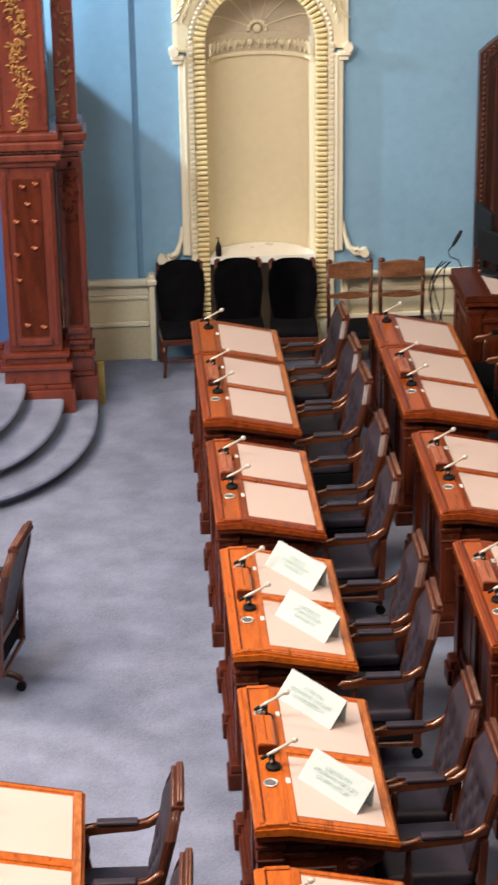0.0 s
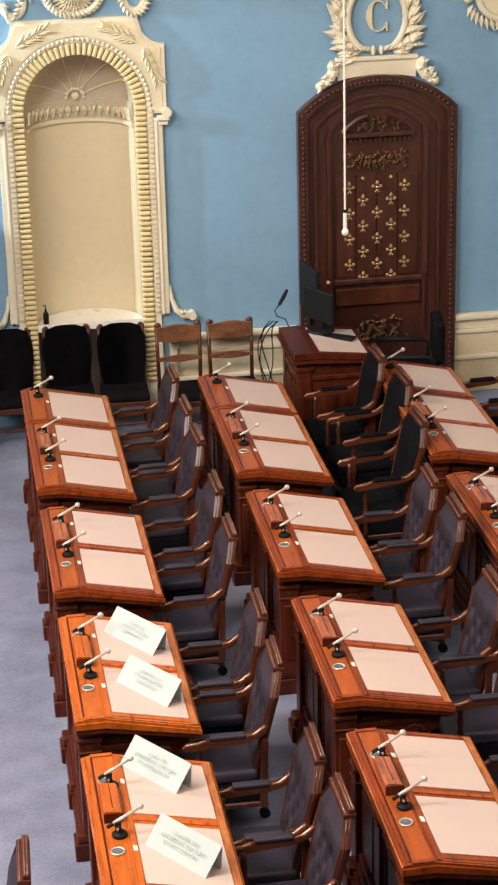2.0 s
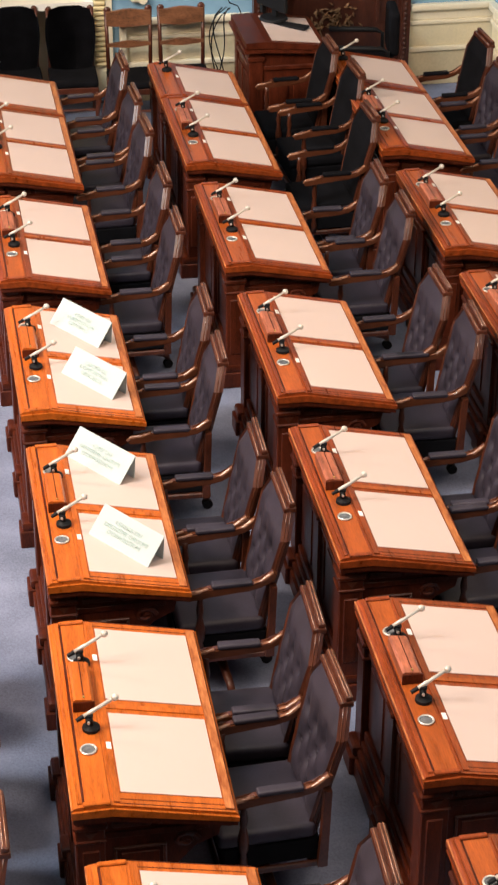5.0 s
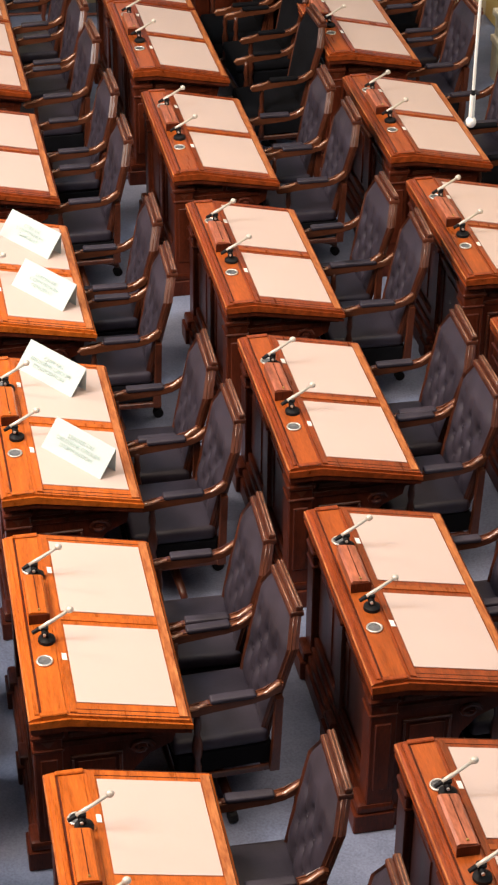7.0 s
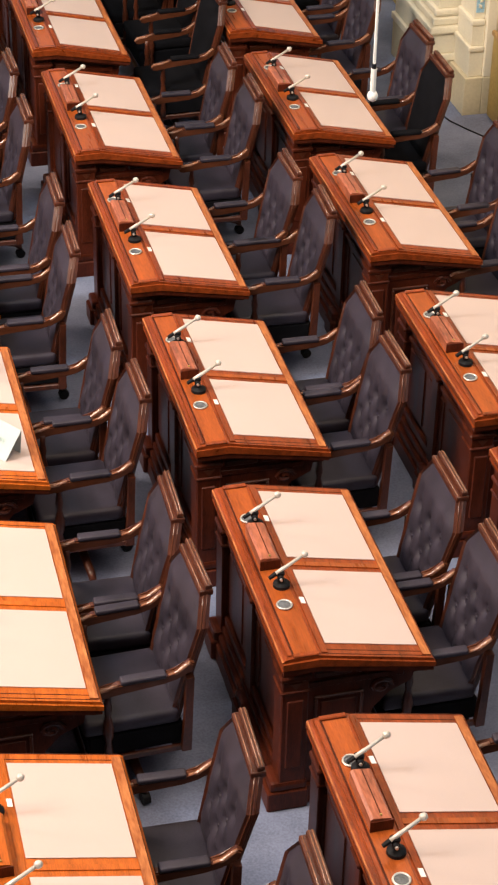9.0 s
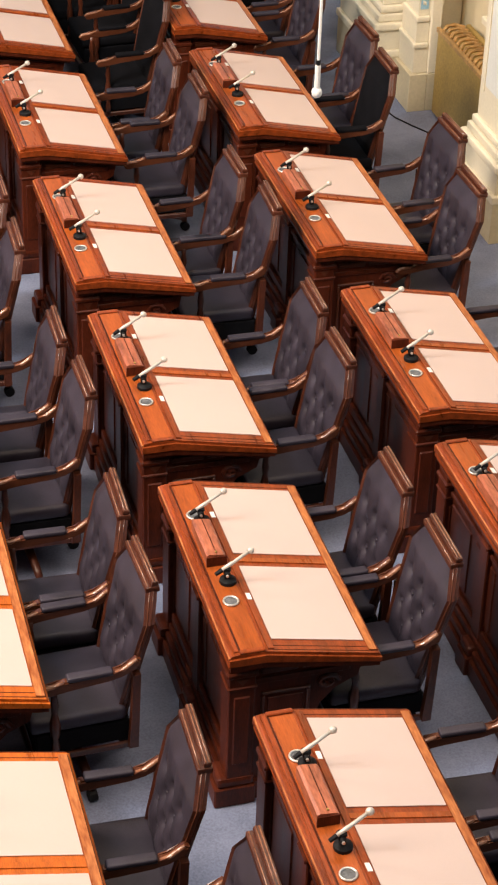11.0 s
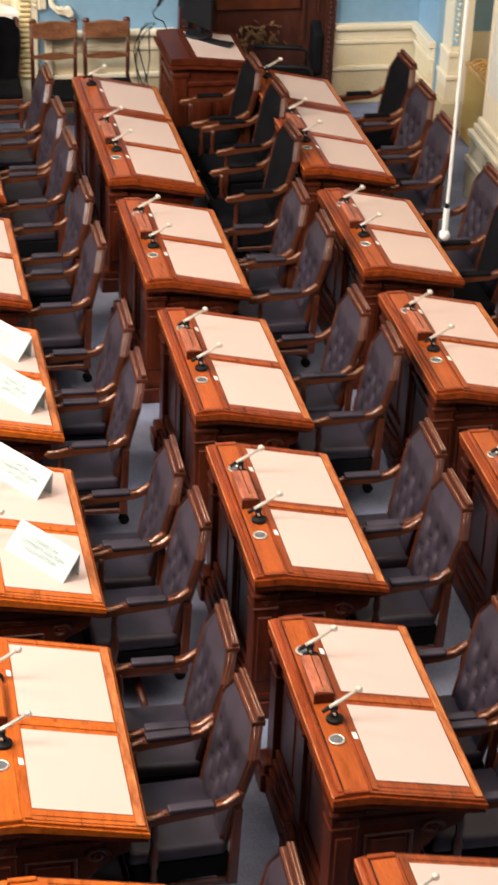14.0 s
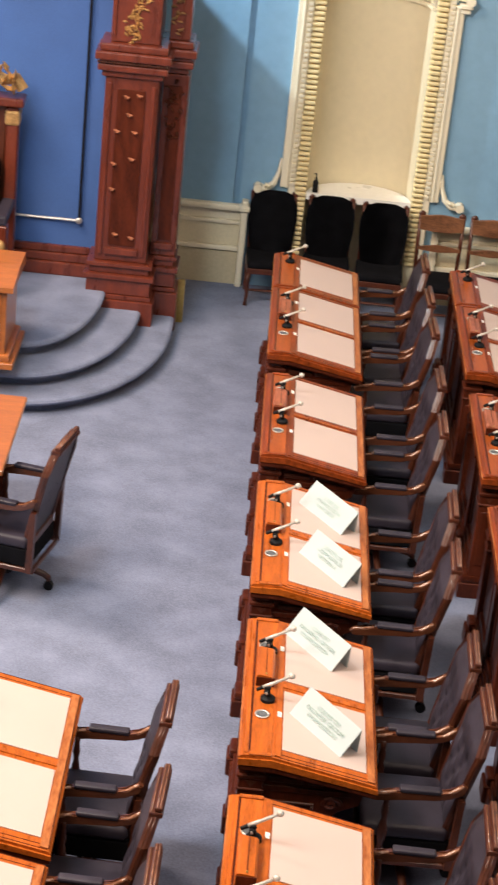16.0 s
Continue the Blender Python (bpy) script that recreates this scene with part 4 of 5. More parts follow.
    if with_box:
        bx = part("pencil_box", prism(B(), [(0.188, SHELF_Z + 0.0045), (0.188, SHELF_Z + 0.060), (0.200, SHELF_Z + 0.068), (0.268, SHELF_Z + 0.058), (0.278, SHELF_Z + 0.048), (0.278, SHELF_Z + 0.0045)], "y", 0.545, 0.825), M_BOX if oak is M_DESK else oak, ob, "raised wooden box with a sloped lid")
        part("lid_knob", ball(B(), (0.235, 0.565, SHELF_Z + 0.065), 0.006), M_BRASS, bx)
        ink_well(ob, 0.275)
        ink_well(ob, 0.935)
        part("lid_groove", box(B(), 0.233, 0.237, 0.56, 0.82, SHELF_Z + 0.0600, SHELF_Z + 0.0645), M_DESK_BODY, bx, "dark joint line")
        # Dark plate over the box's near end, standing in for its shaded side.
        part("box_foot", box(B(), 0.186, 0.280, 0.538, 0.545, SHELF_Z + 0.0045, SHELF_Z + 0.054), M_DESK_BODY, bx)
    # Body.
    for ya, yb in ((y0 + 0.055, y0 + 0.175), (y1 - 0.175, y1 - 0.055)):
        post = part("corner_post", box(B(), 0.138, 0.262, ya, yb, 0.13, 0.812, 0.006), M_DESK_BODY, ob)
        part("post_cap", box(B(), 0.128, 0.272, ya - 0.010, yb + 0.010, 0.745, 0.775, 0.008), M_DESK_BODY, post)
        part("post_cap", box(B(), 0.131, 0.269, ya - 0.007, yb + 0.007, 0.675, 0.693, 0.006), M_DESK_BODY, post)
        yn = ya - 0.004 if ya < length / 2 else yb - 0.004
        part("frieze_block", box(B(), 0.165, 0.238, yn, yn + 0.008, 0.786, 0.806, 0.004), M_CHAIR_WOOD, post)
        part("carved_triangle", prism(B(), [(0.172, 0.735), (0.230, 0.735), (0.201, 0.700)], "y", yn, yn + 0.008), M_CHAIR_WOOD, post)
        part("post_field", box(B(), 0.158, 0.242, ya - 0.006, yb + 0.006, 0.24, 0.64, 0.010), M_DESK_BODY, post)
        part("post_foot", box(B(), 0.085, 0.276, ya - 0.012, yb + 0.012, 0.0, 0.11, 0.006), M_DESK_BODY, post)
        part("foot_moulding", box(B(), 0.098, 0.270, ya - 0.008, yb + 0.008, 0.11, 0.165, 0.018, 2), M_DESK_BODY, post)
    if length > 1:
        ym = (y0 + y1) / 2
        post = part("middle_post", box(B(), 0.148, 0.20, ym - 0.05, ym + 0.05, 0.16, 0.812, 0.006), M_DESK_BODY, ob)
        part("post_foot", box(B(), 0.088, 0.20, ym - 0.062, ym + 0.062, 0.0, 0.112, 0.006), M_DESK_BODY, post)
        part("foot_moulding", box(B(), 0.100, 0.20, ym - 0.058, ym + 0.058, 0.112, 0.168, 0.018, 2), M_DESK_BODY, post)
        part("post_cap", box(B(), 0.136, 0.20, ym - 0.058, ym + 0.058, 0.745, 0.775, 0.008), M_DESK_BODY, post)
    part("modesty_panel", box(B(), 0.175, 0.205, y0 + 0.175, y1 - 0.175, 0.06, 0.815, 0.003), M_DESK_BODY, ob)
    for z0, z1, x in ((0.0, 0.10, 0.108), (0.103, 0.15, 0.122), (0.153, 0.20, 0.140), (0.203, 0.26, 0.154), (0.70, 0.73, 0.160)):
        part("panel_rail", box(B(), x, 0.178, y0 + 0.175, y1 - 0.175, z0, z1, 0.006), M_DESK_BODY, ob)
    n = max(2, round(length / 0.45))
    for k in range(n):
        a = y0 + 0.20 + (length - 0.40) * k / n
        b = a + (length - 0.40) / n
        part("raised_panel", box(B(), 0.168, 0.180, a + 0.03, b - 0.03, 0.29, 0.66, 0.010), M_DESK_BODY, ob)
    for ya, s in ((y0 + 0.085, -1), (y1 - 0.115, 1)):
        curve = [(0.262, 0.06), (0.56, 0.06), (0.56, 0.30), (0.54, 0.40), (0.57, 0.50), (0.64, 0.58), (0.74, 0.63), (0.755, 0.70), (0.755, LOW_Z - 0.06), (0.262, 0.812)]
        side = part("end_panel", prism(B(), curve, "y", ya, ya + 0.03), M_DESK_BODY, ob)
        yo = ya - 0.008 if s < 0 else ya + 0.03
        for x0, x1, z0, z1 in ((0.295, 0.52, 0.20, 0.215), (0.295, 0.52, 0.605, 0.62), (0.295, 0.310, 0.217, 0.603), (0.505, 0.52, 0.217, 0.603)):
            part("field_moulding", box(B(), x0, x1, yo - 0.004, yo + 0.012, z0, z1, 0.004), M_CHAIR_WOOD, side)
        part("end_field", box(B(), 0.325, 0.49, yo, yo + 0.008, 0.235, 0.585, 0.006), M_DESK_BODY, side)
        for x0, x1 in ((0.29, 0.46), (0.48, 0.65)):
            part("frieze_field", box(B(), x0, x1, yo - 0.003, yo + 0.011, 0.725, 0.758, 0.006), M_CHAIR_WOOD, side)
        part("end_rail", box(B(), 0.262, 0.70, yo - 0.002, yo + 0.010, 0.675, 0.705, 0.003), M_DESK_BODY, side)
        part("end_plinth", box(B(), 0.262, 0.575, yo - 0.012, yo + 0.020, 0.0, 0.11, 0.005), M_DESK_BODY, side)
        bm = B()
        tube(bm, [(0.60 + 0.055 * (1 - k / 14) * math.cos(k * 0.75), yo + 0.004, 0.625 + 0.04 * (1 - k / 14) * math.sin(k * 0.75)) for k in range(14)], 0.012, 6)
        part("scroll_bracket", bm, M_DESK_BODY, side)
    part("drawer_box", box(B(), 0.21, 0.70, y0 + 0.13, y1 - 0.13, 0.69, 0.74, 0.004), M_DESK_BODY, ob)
    return ob


DOUBLE_PADS = [(0.0, 0.528), (0.628, 1.158)]
FRONT = (M_HONEY, M_HONEY)
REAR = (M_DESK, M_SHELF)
TWO, ONE = "two-seat sloping desk with cream blotters and microphones, ", "one-seat sloping desk with a cream blotter and microphone, "
desk_front = desk(1.36, DOUBLE_PADS, (0.415, 0.882), True, TWO + "honey oak in a lit tone", *FRONT)
desk_rear = desk(1.36, DOUBLE_PADS, (0.415, 0.882), True, TWO + "dark shaded-tone oak", *REAR)
single_rear = desk(0.80, [(0.02, 0.575)], (0.46,), False, ONE + "dark shaded-tone oak", *REAR)
PITCH = 1.68
COLS = ((0.0, 0.0, 0), (1.415, 0.0, 0), (2.835, 0.04, 0))


def place(ob, first, m):
    """The first copy is the thing itself."""
    if first:
        ob.matrix_basis = m
        return ob
    return copy_thing(ob, m)


SHIFT = {(0.0, 6): (-0.045, 0.05, -0.8), (0.0, 7): (-0.04, 0.09, -0.6), (1.415, 4): (0.008, -0.038, 0), (1.415, 5): (0.004, -0.022, 0), (2.835, 3): (0.006, -0.03, 0), (2.835, 4): (0.012, -0.012, 0), (2.835, 5): (0.015, -0.105, 0)}
seen = set()
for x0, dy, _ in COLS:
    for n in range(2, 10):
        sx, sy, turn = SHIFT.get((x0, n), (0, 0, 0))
        # Near front rows take the lit tone, all other desks the shaded one.
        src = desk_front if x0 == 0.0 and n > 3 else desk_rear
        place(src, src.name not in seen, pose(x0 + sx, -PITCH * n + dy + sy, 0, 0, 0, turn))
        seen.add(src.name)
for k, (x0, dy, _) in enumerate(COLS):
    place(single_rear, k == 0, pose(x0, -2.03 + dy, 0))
# Desks across the aisle.
for y in (-9.16, -10.56):
    copy_thing(desk_front, pose(-1.495, y, 0))

# ---- armchairs ----


def back_half(z):
    """Half width of the chair back at height z."""
    if z < 0.935:
        return 0.205 + 0.045 * (z - 0.44) / 0.495
    return 0.250 - 0.080 * (z - 0.935) / 0.13


def back_x(z):
    return 0.172 + 0.19 * (z - 0.44) + 0.02 * ((z - 0.44) / 0.6) ** 2


def armchair(cloth, tufted, label):
    ob = new("armchair")
    tagged(ob, label, "chair", "chamber armchairs")
    # Seat.
    bm = box(B(), -0.255, 0.185, -0.235, 0.235, 0.40, 0.478, 0.03, 3)
    part("seat_cushion", bm, cloth, ob, smooth=True)
    # Black in place of the seat's upholstery: the desk's shade painted on the apron.
    part("apron", box(B(), -0.235, 0.20, -0.228, 0.228, 0.275, 0.402, 0.012), M_FABRIC, ob)
    for y in (-0.245, 0.225):
        part("seat_rail", box(B(), -0.245, 0.235, y, y + 0.02, 0.245, 0.278, 0.005), M_CHAIR_WOOD, ob)
    part("seat_rail", box(B(), -0.258, -0.236, -0.245, 0.245, 0.245, 0.278, 0.005), M_CHAIR_WOOD, ob)
    part("seat_rail", box(B(), 0.213, 0.233, -0.225, 0.225, 0.245, 0.278, 0.005), M_CHAIR_WOOD, ob)
    # Back: padded front with buttons, cloth behind, wooden frame.
    bm, nu, nv = B(), 26, 38
    buttons = [(v, u) for r, v in enumerate((0.56, 0.65, 0.74, 0.83)) for u in ((-0.135, 0.0, 0.135) if r % 2 else (-0.068, 0.068))]
    creases = [(p, q) for p in buttons for q in buttons if p[0] < q[0] < p[0] + 0.1 and abs(p[1] - q[1]) < 0.08]
    creases += [((0.83 + 0.0, u), (0.93, u)) for u in (-0.135, 0.0, 0.135)] + [((0.47, u), (0.56, u)) for u in (-0.068, 0.068)]
    rows = []
    for j in range(nv + 1):
        z = 0.455 + 0.60 * j / nv
        h = back_half(z) - 0.006
        row = []
        for i in range(nu + 1):
            u = -1 + 2 * i / nu
            y = u * h
            puff = 0.034 * (1 - abs(u) ** 5) * min(1.0, (j / nv) * 6, (1 - j / nv) * 6)
            if tufted:
                for bz, by in buttons:
                    d2 = (z - bz) ** 2 + (y - by) ** 2
                    puff -= 0.020 * math.exp(-d2 / 0.0009) + 0.012 * math.exp(-d2 / 0.004)
                for (z0, y0), (z1, y1) in creases:
                    v = max(0.0, min(1.0, ((z - z0) * (z1 - z0) + (y - y0) * (y1 - y0)) / ((z1 - z0) ** 2 + (y1 - y0) ** 2)))
                    d2 = (z - z0 - v * (z1 - z0)) ** 2 + (y - y0 - v * (y1 - y0)) ** 2
                    puff -= 0.009 * math.exp(-d2 / 0.00022)
            row.append(bm.verts.new((back_x(z) - 0.012 - puff, y, z)))
        rows.append(row)
    for a, b in zip(rows, rows[1:]):
        for i in range(nu):
            bm.faces.new((a[i], a[i + 1], b[i + 1], b[i]))
    pad = part("back_pad", bm, cloth, ob, "button-tufted leather back" if tufted else "smooth cloth back", True)
    if tufted:
        knob = ball(B(), (0, 0, 0), 0.009, (0.6, 1, 1), 6, 4)
        knob_me = bpy.data.meshes.new("button")
        knob.to_mesh(knob_me)
        knob.free()
        knob_me.materials.append(cloth)
        for bz, by in buttons:
            piece("button", knob_me, pose(back_x(bz) - 0.013, by, bz), pad)
    bm = B()
    prof = [(-back_half(z), z) for z in (0.42, 0.6, 0.935, 1.055)] + [(back_half(z), z) for z in (1.055, 0.935, 0.6, 0.42)]
    prism(bm, prof, "x", 0.0, 0.028)
    for v in bm.verts:
        v.co.x += back_x(v.co.z) - 0.014
    part("back_board", bm, cloth, ob)
    for s in (-1, 1):
        zs = (0.40, 0.55, 0.70, 0.86, 0.935, 1.0, 1.06)
        bm = B()
        ring = []
        for z in zs:
            y, x = s * back_half(z), back_x(z)
            ring.append([bm.verts.new(p) for p in ((x - 0.016, y - s * 0.010, z), (x - 0.026, y - s * 0.002, z), (x + 0.002, y + s * 0.007, z), (x + 0.026, y, z), (x + 0.022, y - s * 0.020, z))])
        for a, b in zip(ring, ring[1:]):
            for k in range(5):
                bm.faces.new((a[k], a[(k + 1) % 5], b[(k + 1) % 5], b[k]))
        bm.faces.new(ring[0])
        bm.faces.new(ring[-1])
        stile = part("back_stile", bm, M_CHAIR_WOOD, ob)
        for off in (-0.009, 0.008):
            part("stile_bead", tube(B(), [(back_x(z) + off, s * (back_half(z) + 0.004 - abs(off) * 0.25), z) for z in zs], 0.0042, 6), M_ARM, stile, smooth=True)
    x = back_x(1.07)
    crest = part("crest_rail", box(B(), x - 0.030, x + 0.034, -0.180, 0.180, 1.050, 1.080, 0.008, 2), M_CHAIR_WOOD, ob)
    part("crest_ridge", box(B(), x - 0.004, x + 0.030, -0.176, 0.176, 1.080, 1.104, 0.008, 2), M_CHAIR_WOOD, crest)
    # Pale flutes: bright highlight lines of the crest rail, painted on.
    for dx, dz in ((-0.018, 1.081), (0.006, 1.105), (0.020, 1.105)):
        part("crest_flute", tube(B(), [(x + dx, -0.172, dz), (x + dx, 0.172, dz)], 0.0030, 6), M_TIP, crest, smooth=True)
    part("lower_rail", box(B(), 0.155, 0.20, -0.20, 0.20, 0.40, 0.455, 0.008), M_CHAIR_WOOD, ob)
    # Arms.
    for s in (-1, 1):
        y = s * 0.250
        prof = [(-0.245, 0.618), (-0.252, 0.640), (-0.235, 0.657), (-0.165, 0.662), (-0.120, 0.680), (0.085, 0.682), (0.140, 0.690), (0.200, 0.740), (0.222, 0.730), (0.210, 0.690), (0.140, 0.655), (0.075, 0.640), (-0.11, 0.638), (-0.17, 0.622), (-0.22, 0.612)]
        prof = [(a + 0.02, b + 0.03) for a, b in prof]
        bm = prism(B(), prof, "y", y - 0.021, y + 0.021)
        bmesh.ops.bevel(bm, geom=[e for e in bm.edges if abs(e.verts[0].co.y - e.verts[1].co.y) < 1e-4], offset=0.007, segments=2, affect="EDGES", clamp_overlap=True)
        arm = part("arm", bm, M_ARM, ob, "carved wooden arm")
        # Worn arm ends, made paler to carry their painted highlights.
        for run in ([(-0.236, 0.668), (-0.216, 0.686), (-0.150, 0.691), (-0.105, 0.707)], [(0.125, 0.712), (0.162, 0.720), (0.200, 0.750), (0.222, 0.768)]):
            part("worn_edge", tube(B(), [(a, y - 0.011, b) for a, b in run], [0.008, 0.012, 0.012, 0.008], 6), M_TIP, arm, "worn edge with its glint in the colour", True)
        part("arm_pad", box(B(), -0.090, 0.115, y - 0.025, y + 0.025, 0.705, 0.731, 0.011, 3), cloth, arm, "padded arm rest", True)
        zs = [0.275, 0.33, 0.37, 0.40, 0.45, 0.50, 0.53, 0.57, 0.62, 0.665]
        rs = [0.020, 0.020, 0.013, 0.022, 0.026, 0.018, 0.013, 0.020, 0.014, 0.018]
        part("arm_post", tube(B(), [(-0.145, y * 0.96, z) for z in zs], rs, 10), M_CHAIR_WOOD, ob, smooth=True)
        bm = prism(B(), [(0.185, 0.26), (0.228, 0.26), (0.240, 0.68), (0.205, 0.68), (0.198, 0.45)], "y", y - 0.018, y + 0.018)
        part("back_post", bm, M_CHAIR_WOOD, ob)
    # Swivel foot.
    part("swivel_column", tube(B(), [(-0.03, 0, 0.10), (-0.03, 0, 0.15), (-0.03, 0, 0.20), (-0.03, 0, 0.26)], [0.05, 0.045, 0.028, 0.04], 12), M_BLACK, ob, smooth=True)
    for a in (0, 90, 180, 270):
        c, s = math.cos(math.radians(a + 8)), math.sin(math.radians(a + 8))
        pts = [(-0.03 + c * r, s * r, z) for r, z in ((0.02, 0.165), (0.09, 0.160), (0.17, 0.130), (0.245, 0.105), (0.275, 0.085), (0.28, 0.065))]
        leg = part("leg", tube(B(), pts, [0.028, 0.026, 0.023, 0.022, 0.021, 0.016], 8), M_CHAIR_WOOD, ob, "curved wooden foot", True)
        part("caster", tube(B(), [(-0.03 + c * 0.28 + s * 0.018, s * 0.28 - c * 0.018, 0.03), (-0.03 + c * 0.28 - s * 0.018, s * 0.28 + c * 0.018, 0.03)], 0.03, 12), M_BLACK, leg)
    return ob


chair_tufted = armchair(M_LEATHER, True, "walnut swivel armchair with black button-tufted leather")
chair_plain = armchair(M_FABRIC, False, "walnut swivel armchair with plain black cloth upholstery")
rnd = random.Random(5)
# Chairs pushed in or out more than the rest: column, row, seat: where the crest rail stands.
MOVED = {
    (0, 4, 1): (1.286, -5.916), (0, 4, 0): (1.268, -6.54), (0, 5, 1): (1.302, -7.569), (0, 5, 0): (1.338, -8.10), (0, 6, 1): (1.282, -9.104),
    (0, 6, 0): (1.277, -9.664), (0, 7, 1): (1.226, -10.785), (0, 3, 1): (1.308, -4.016), (0, 3, 0): (1.286, -4.768),
    (1, 3, 1): (2.745, -4.20), (1, 3, 0): (2.787, -4.745), (1, 4, 1): (2.724, -5.896), (1, 4, 0): (2.796, -6.396), (1, 5, 1): (2.706, -7.57),
    (1, 5, 0): (2.683, -8.118), (1, 6, 1): (2.595, -9.236), (1, 6, 0): (2.625, -9.80), (1, 2, 1): (3.036, -2.216), (1, 2, 0): (2.938, -3.101), (1, 1, 1): (2.96, -1.624),
    (2, 3, 1): (4.164, -4.088), (2, 3, 0): (4.12, -4.63), (2, 4, 1): (4.187, -5.736), (2, 4, 0): (4.04, -6.455), (2, 1, 1): (4.192, -1.69), (2, 2, 1): (4.15, -2.377),
}
CREST = 0.315
spots = []
for ci, (x0, dy, _) in enumerate(COLS):
    for n in range(1, 10):
        for seat, py in ((0, 0.26), (1, 0.88)):
            if n == 1 and seat == 0:
                continue
            y = -1.74 + dy if n == 1 else -PITCH * n + dy + py
            x, y = MOVED.get((ci, n, seat), (x0 + 1.295 + rnd.uniform(-0.02, 0.02), y))
            plain = (ci == 1 and n <= 2) or (ci == 2 and (n == 1 or (n == 3 and seat == 0)))
            if ci == 2 and n == 5:
                y -= 0.10
            spots.append((x - CREST, y, plain, rnd.uniform(-2.5, 2.5)))
for x, y in ((-0.23, -8.345), (-0.218, -9.06), (-0.21, -9.67), (-0.22, -10.35)):
    spots.append((x - CREST, y, False, rnd.uniform(-4, 1)))
spots.append((-1.375, -5.50, False, -13.0))
used = set()
for x, y, plain, turn in spots:
    src = chair_plain if plain else chair_tufted
    place(src, src.name not in used, pose(x, y, 0, 0, 0, turn))
    used.add(src.name)

# ---- tent cards on the front desks ----


def tent_card(x, y, text, label):
    L, Hh = 0.375, 0.145
    base = Matrix.Translation((x, y, slope_z(x) + 0.0055)) @ Euler((0, SLOPE, 0)).to_matrix().to_4x4() @ pose(0, 0, 0, 0, 0, -45)
    ob = new("name_card")
    ob.matrix_basis = base
    tagged(ob, label, "card", "tent cards on desks")
    f, b, t = -0.095, 0.035, 0.003
    part("front_leaf", prism(B(), [(f, 0), (0, Hh), (0, Hh - 0.006), (f + 0.006, 0)], "x", -L / 2, L / 2), M_CARD, ob)
    part("back_leaf", prism(B(), [(b, 0), (0.0, Hh), (0.0, Hh - 0.006), (b - 0.005, 0)], "x", -L / 2, L / 2), M_CARD, ob)
    tilt = math.degrees(math.atan2(Hh, -f))
    lettering(text, 0.031, M_INK, ob, Matrix.Translation((0, f / 2 - 0.0025, Hh / 2 + 0.0016)) @ pose(0, 0, 0, tilt), 0.0006, space=0.95)
    return ob


tent_card(0.575, -5.79, "CHEF DE\nL'OPPOSITION\nOFFICIELLE", "white folded card lettered for the official opposition chief")
tent_card(0.585, -6.42, "LEADER DE\nL'OPPOSITION\nOFFICIELLE", "white folded card lettered for the official opposition leader")
tent_card(0.515, -7.36, "CHEF DU\nDEUXIÈME GROUPE\nD'OPPOSITION", "white folded card lettered for the second opposition chief")
tent_card(0.560, -8.13, "LEADER DU\nDEUXIÈME GROUPE\nD'OPPOSITION", "white folded card lettered for the second opposition leader")

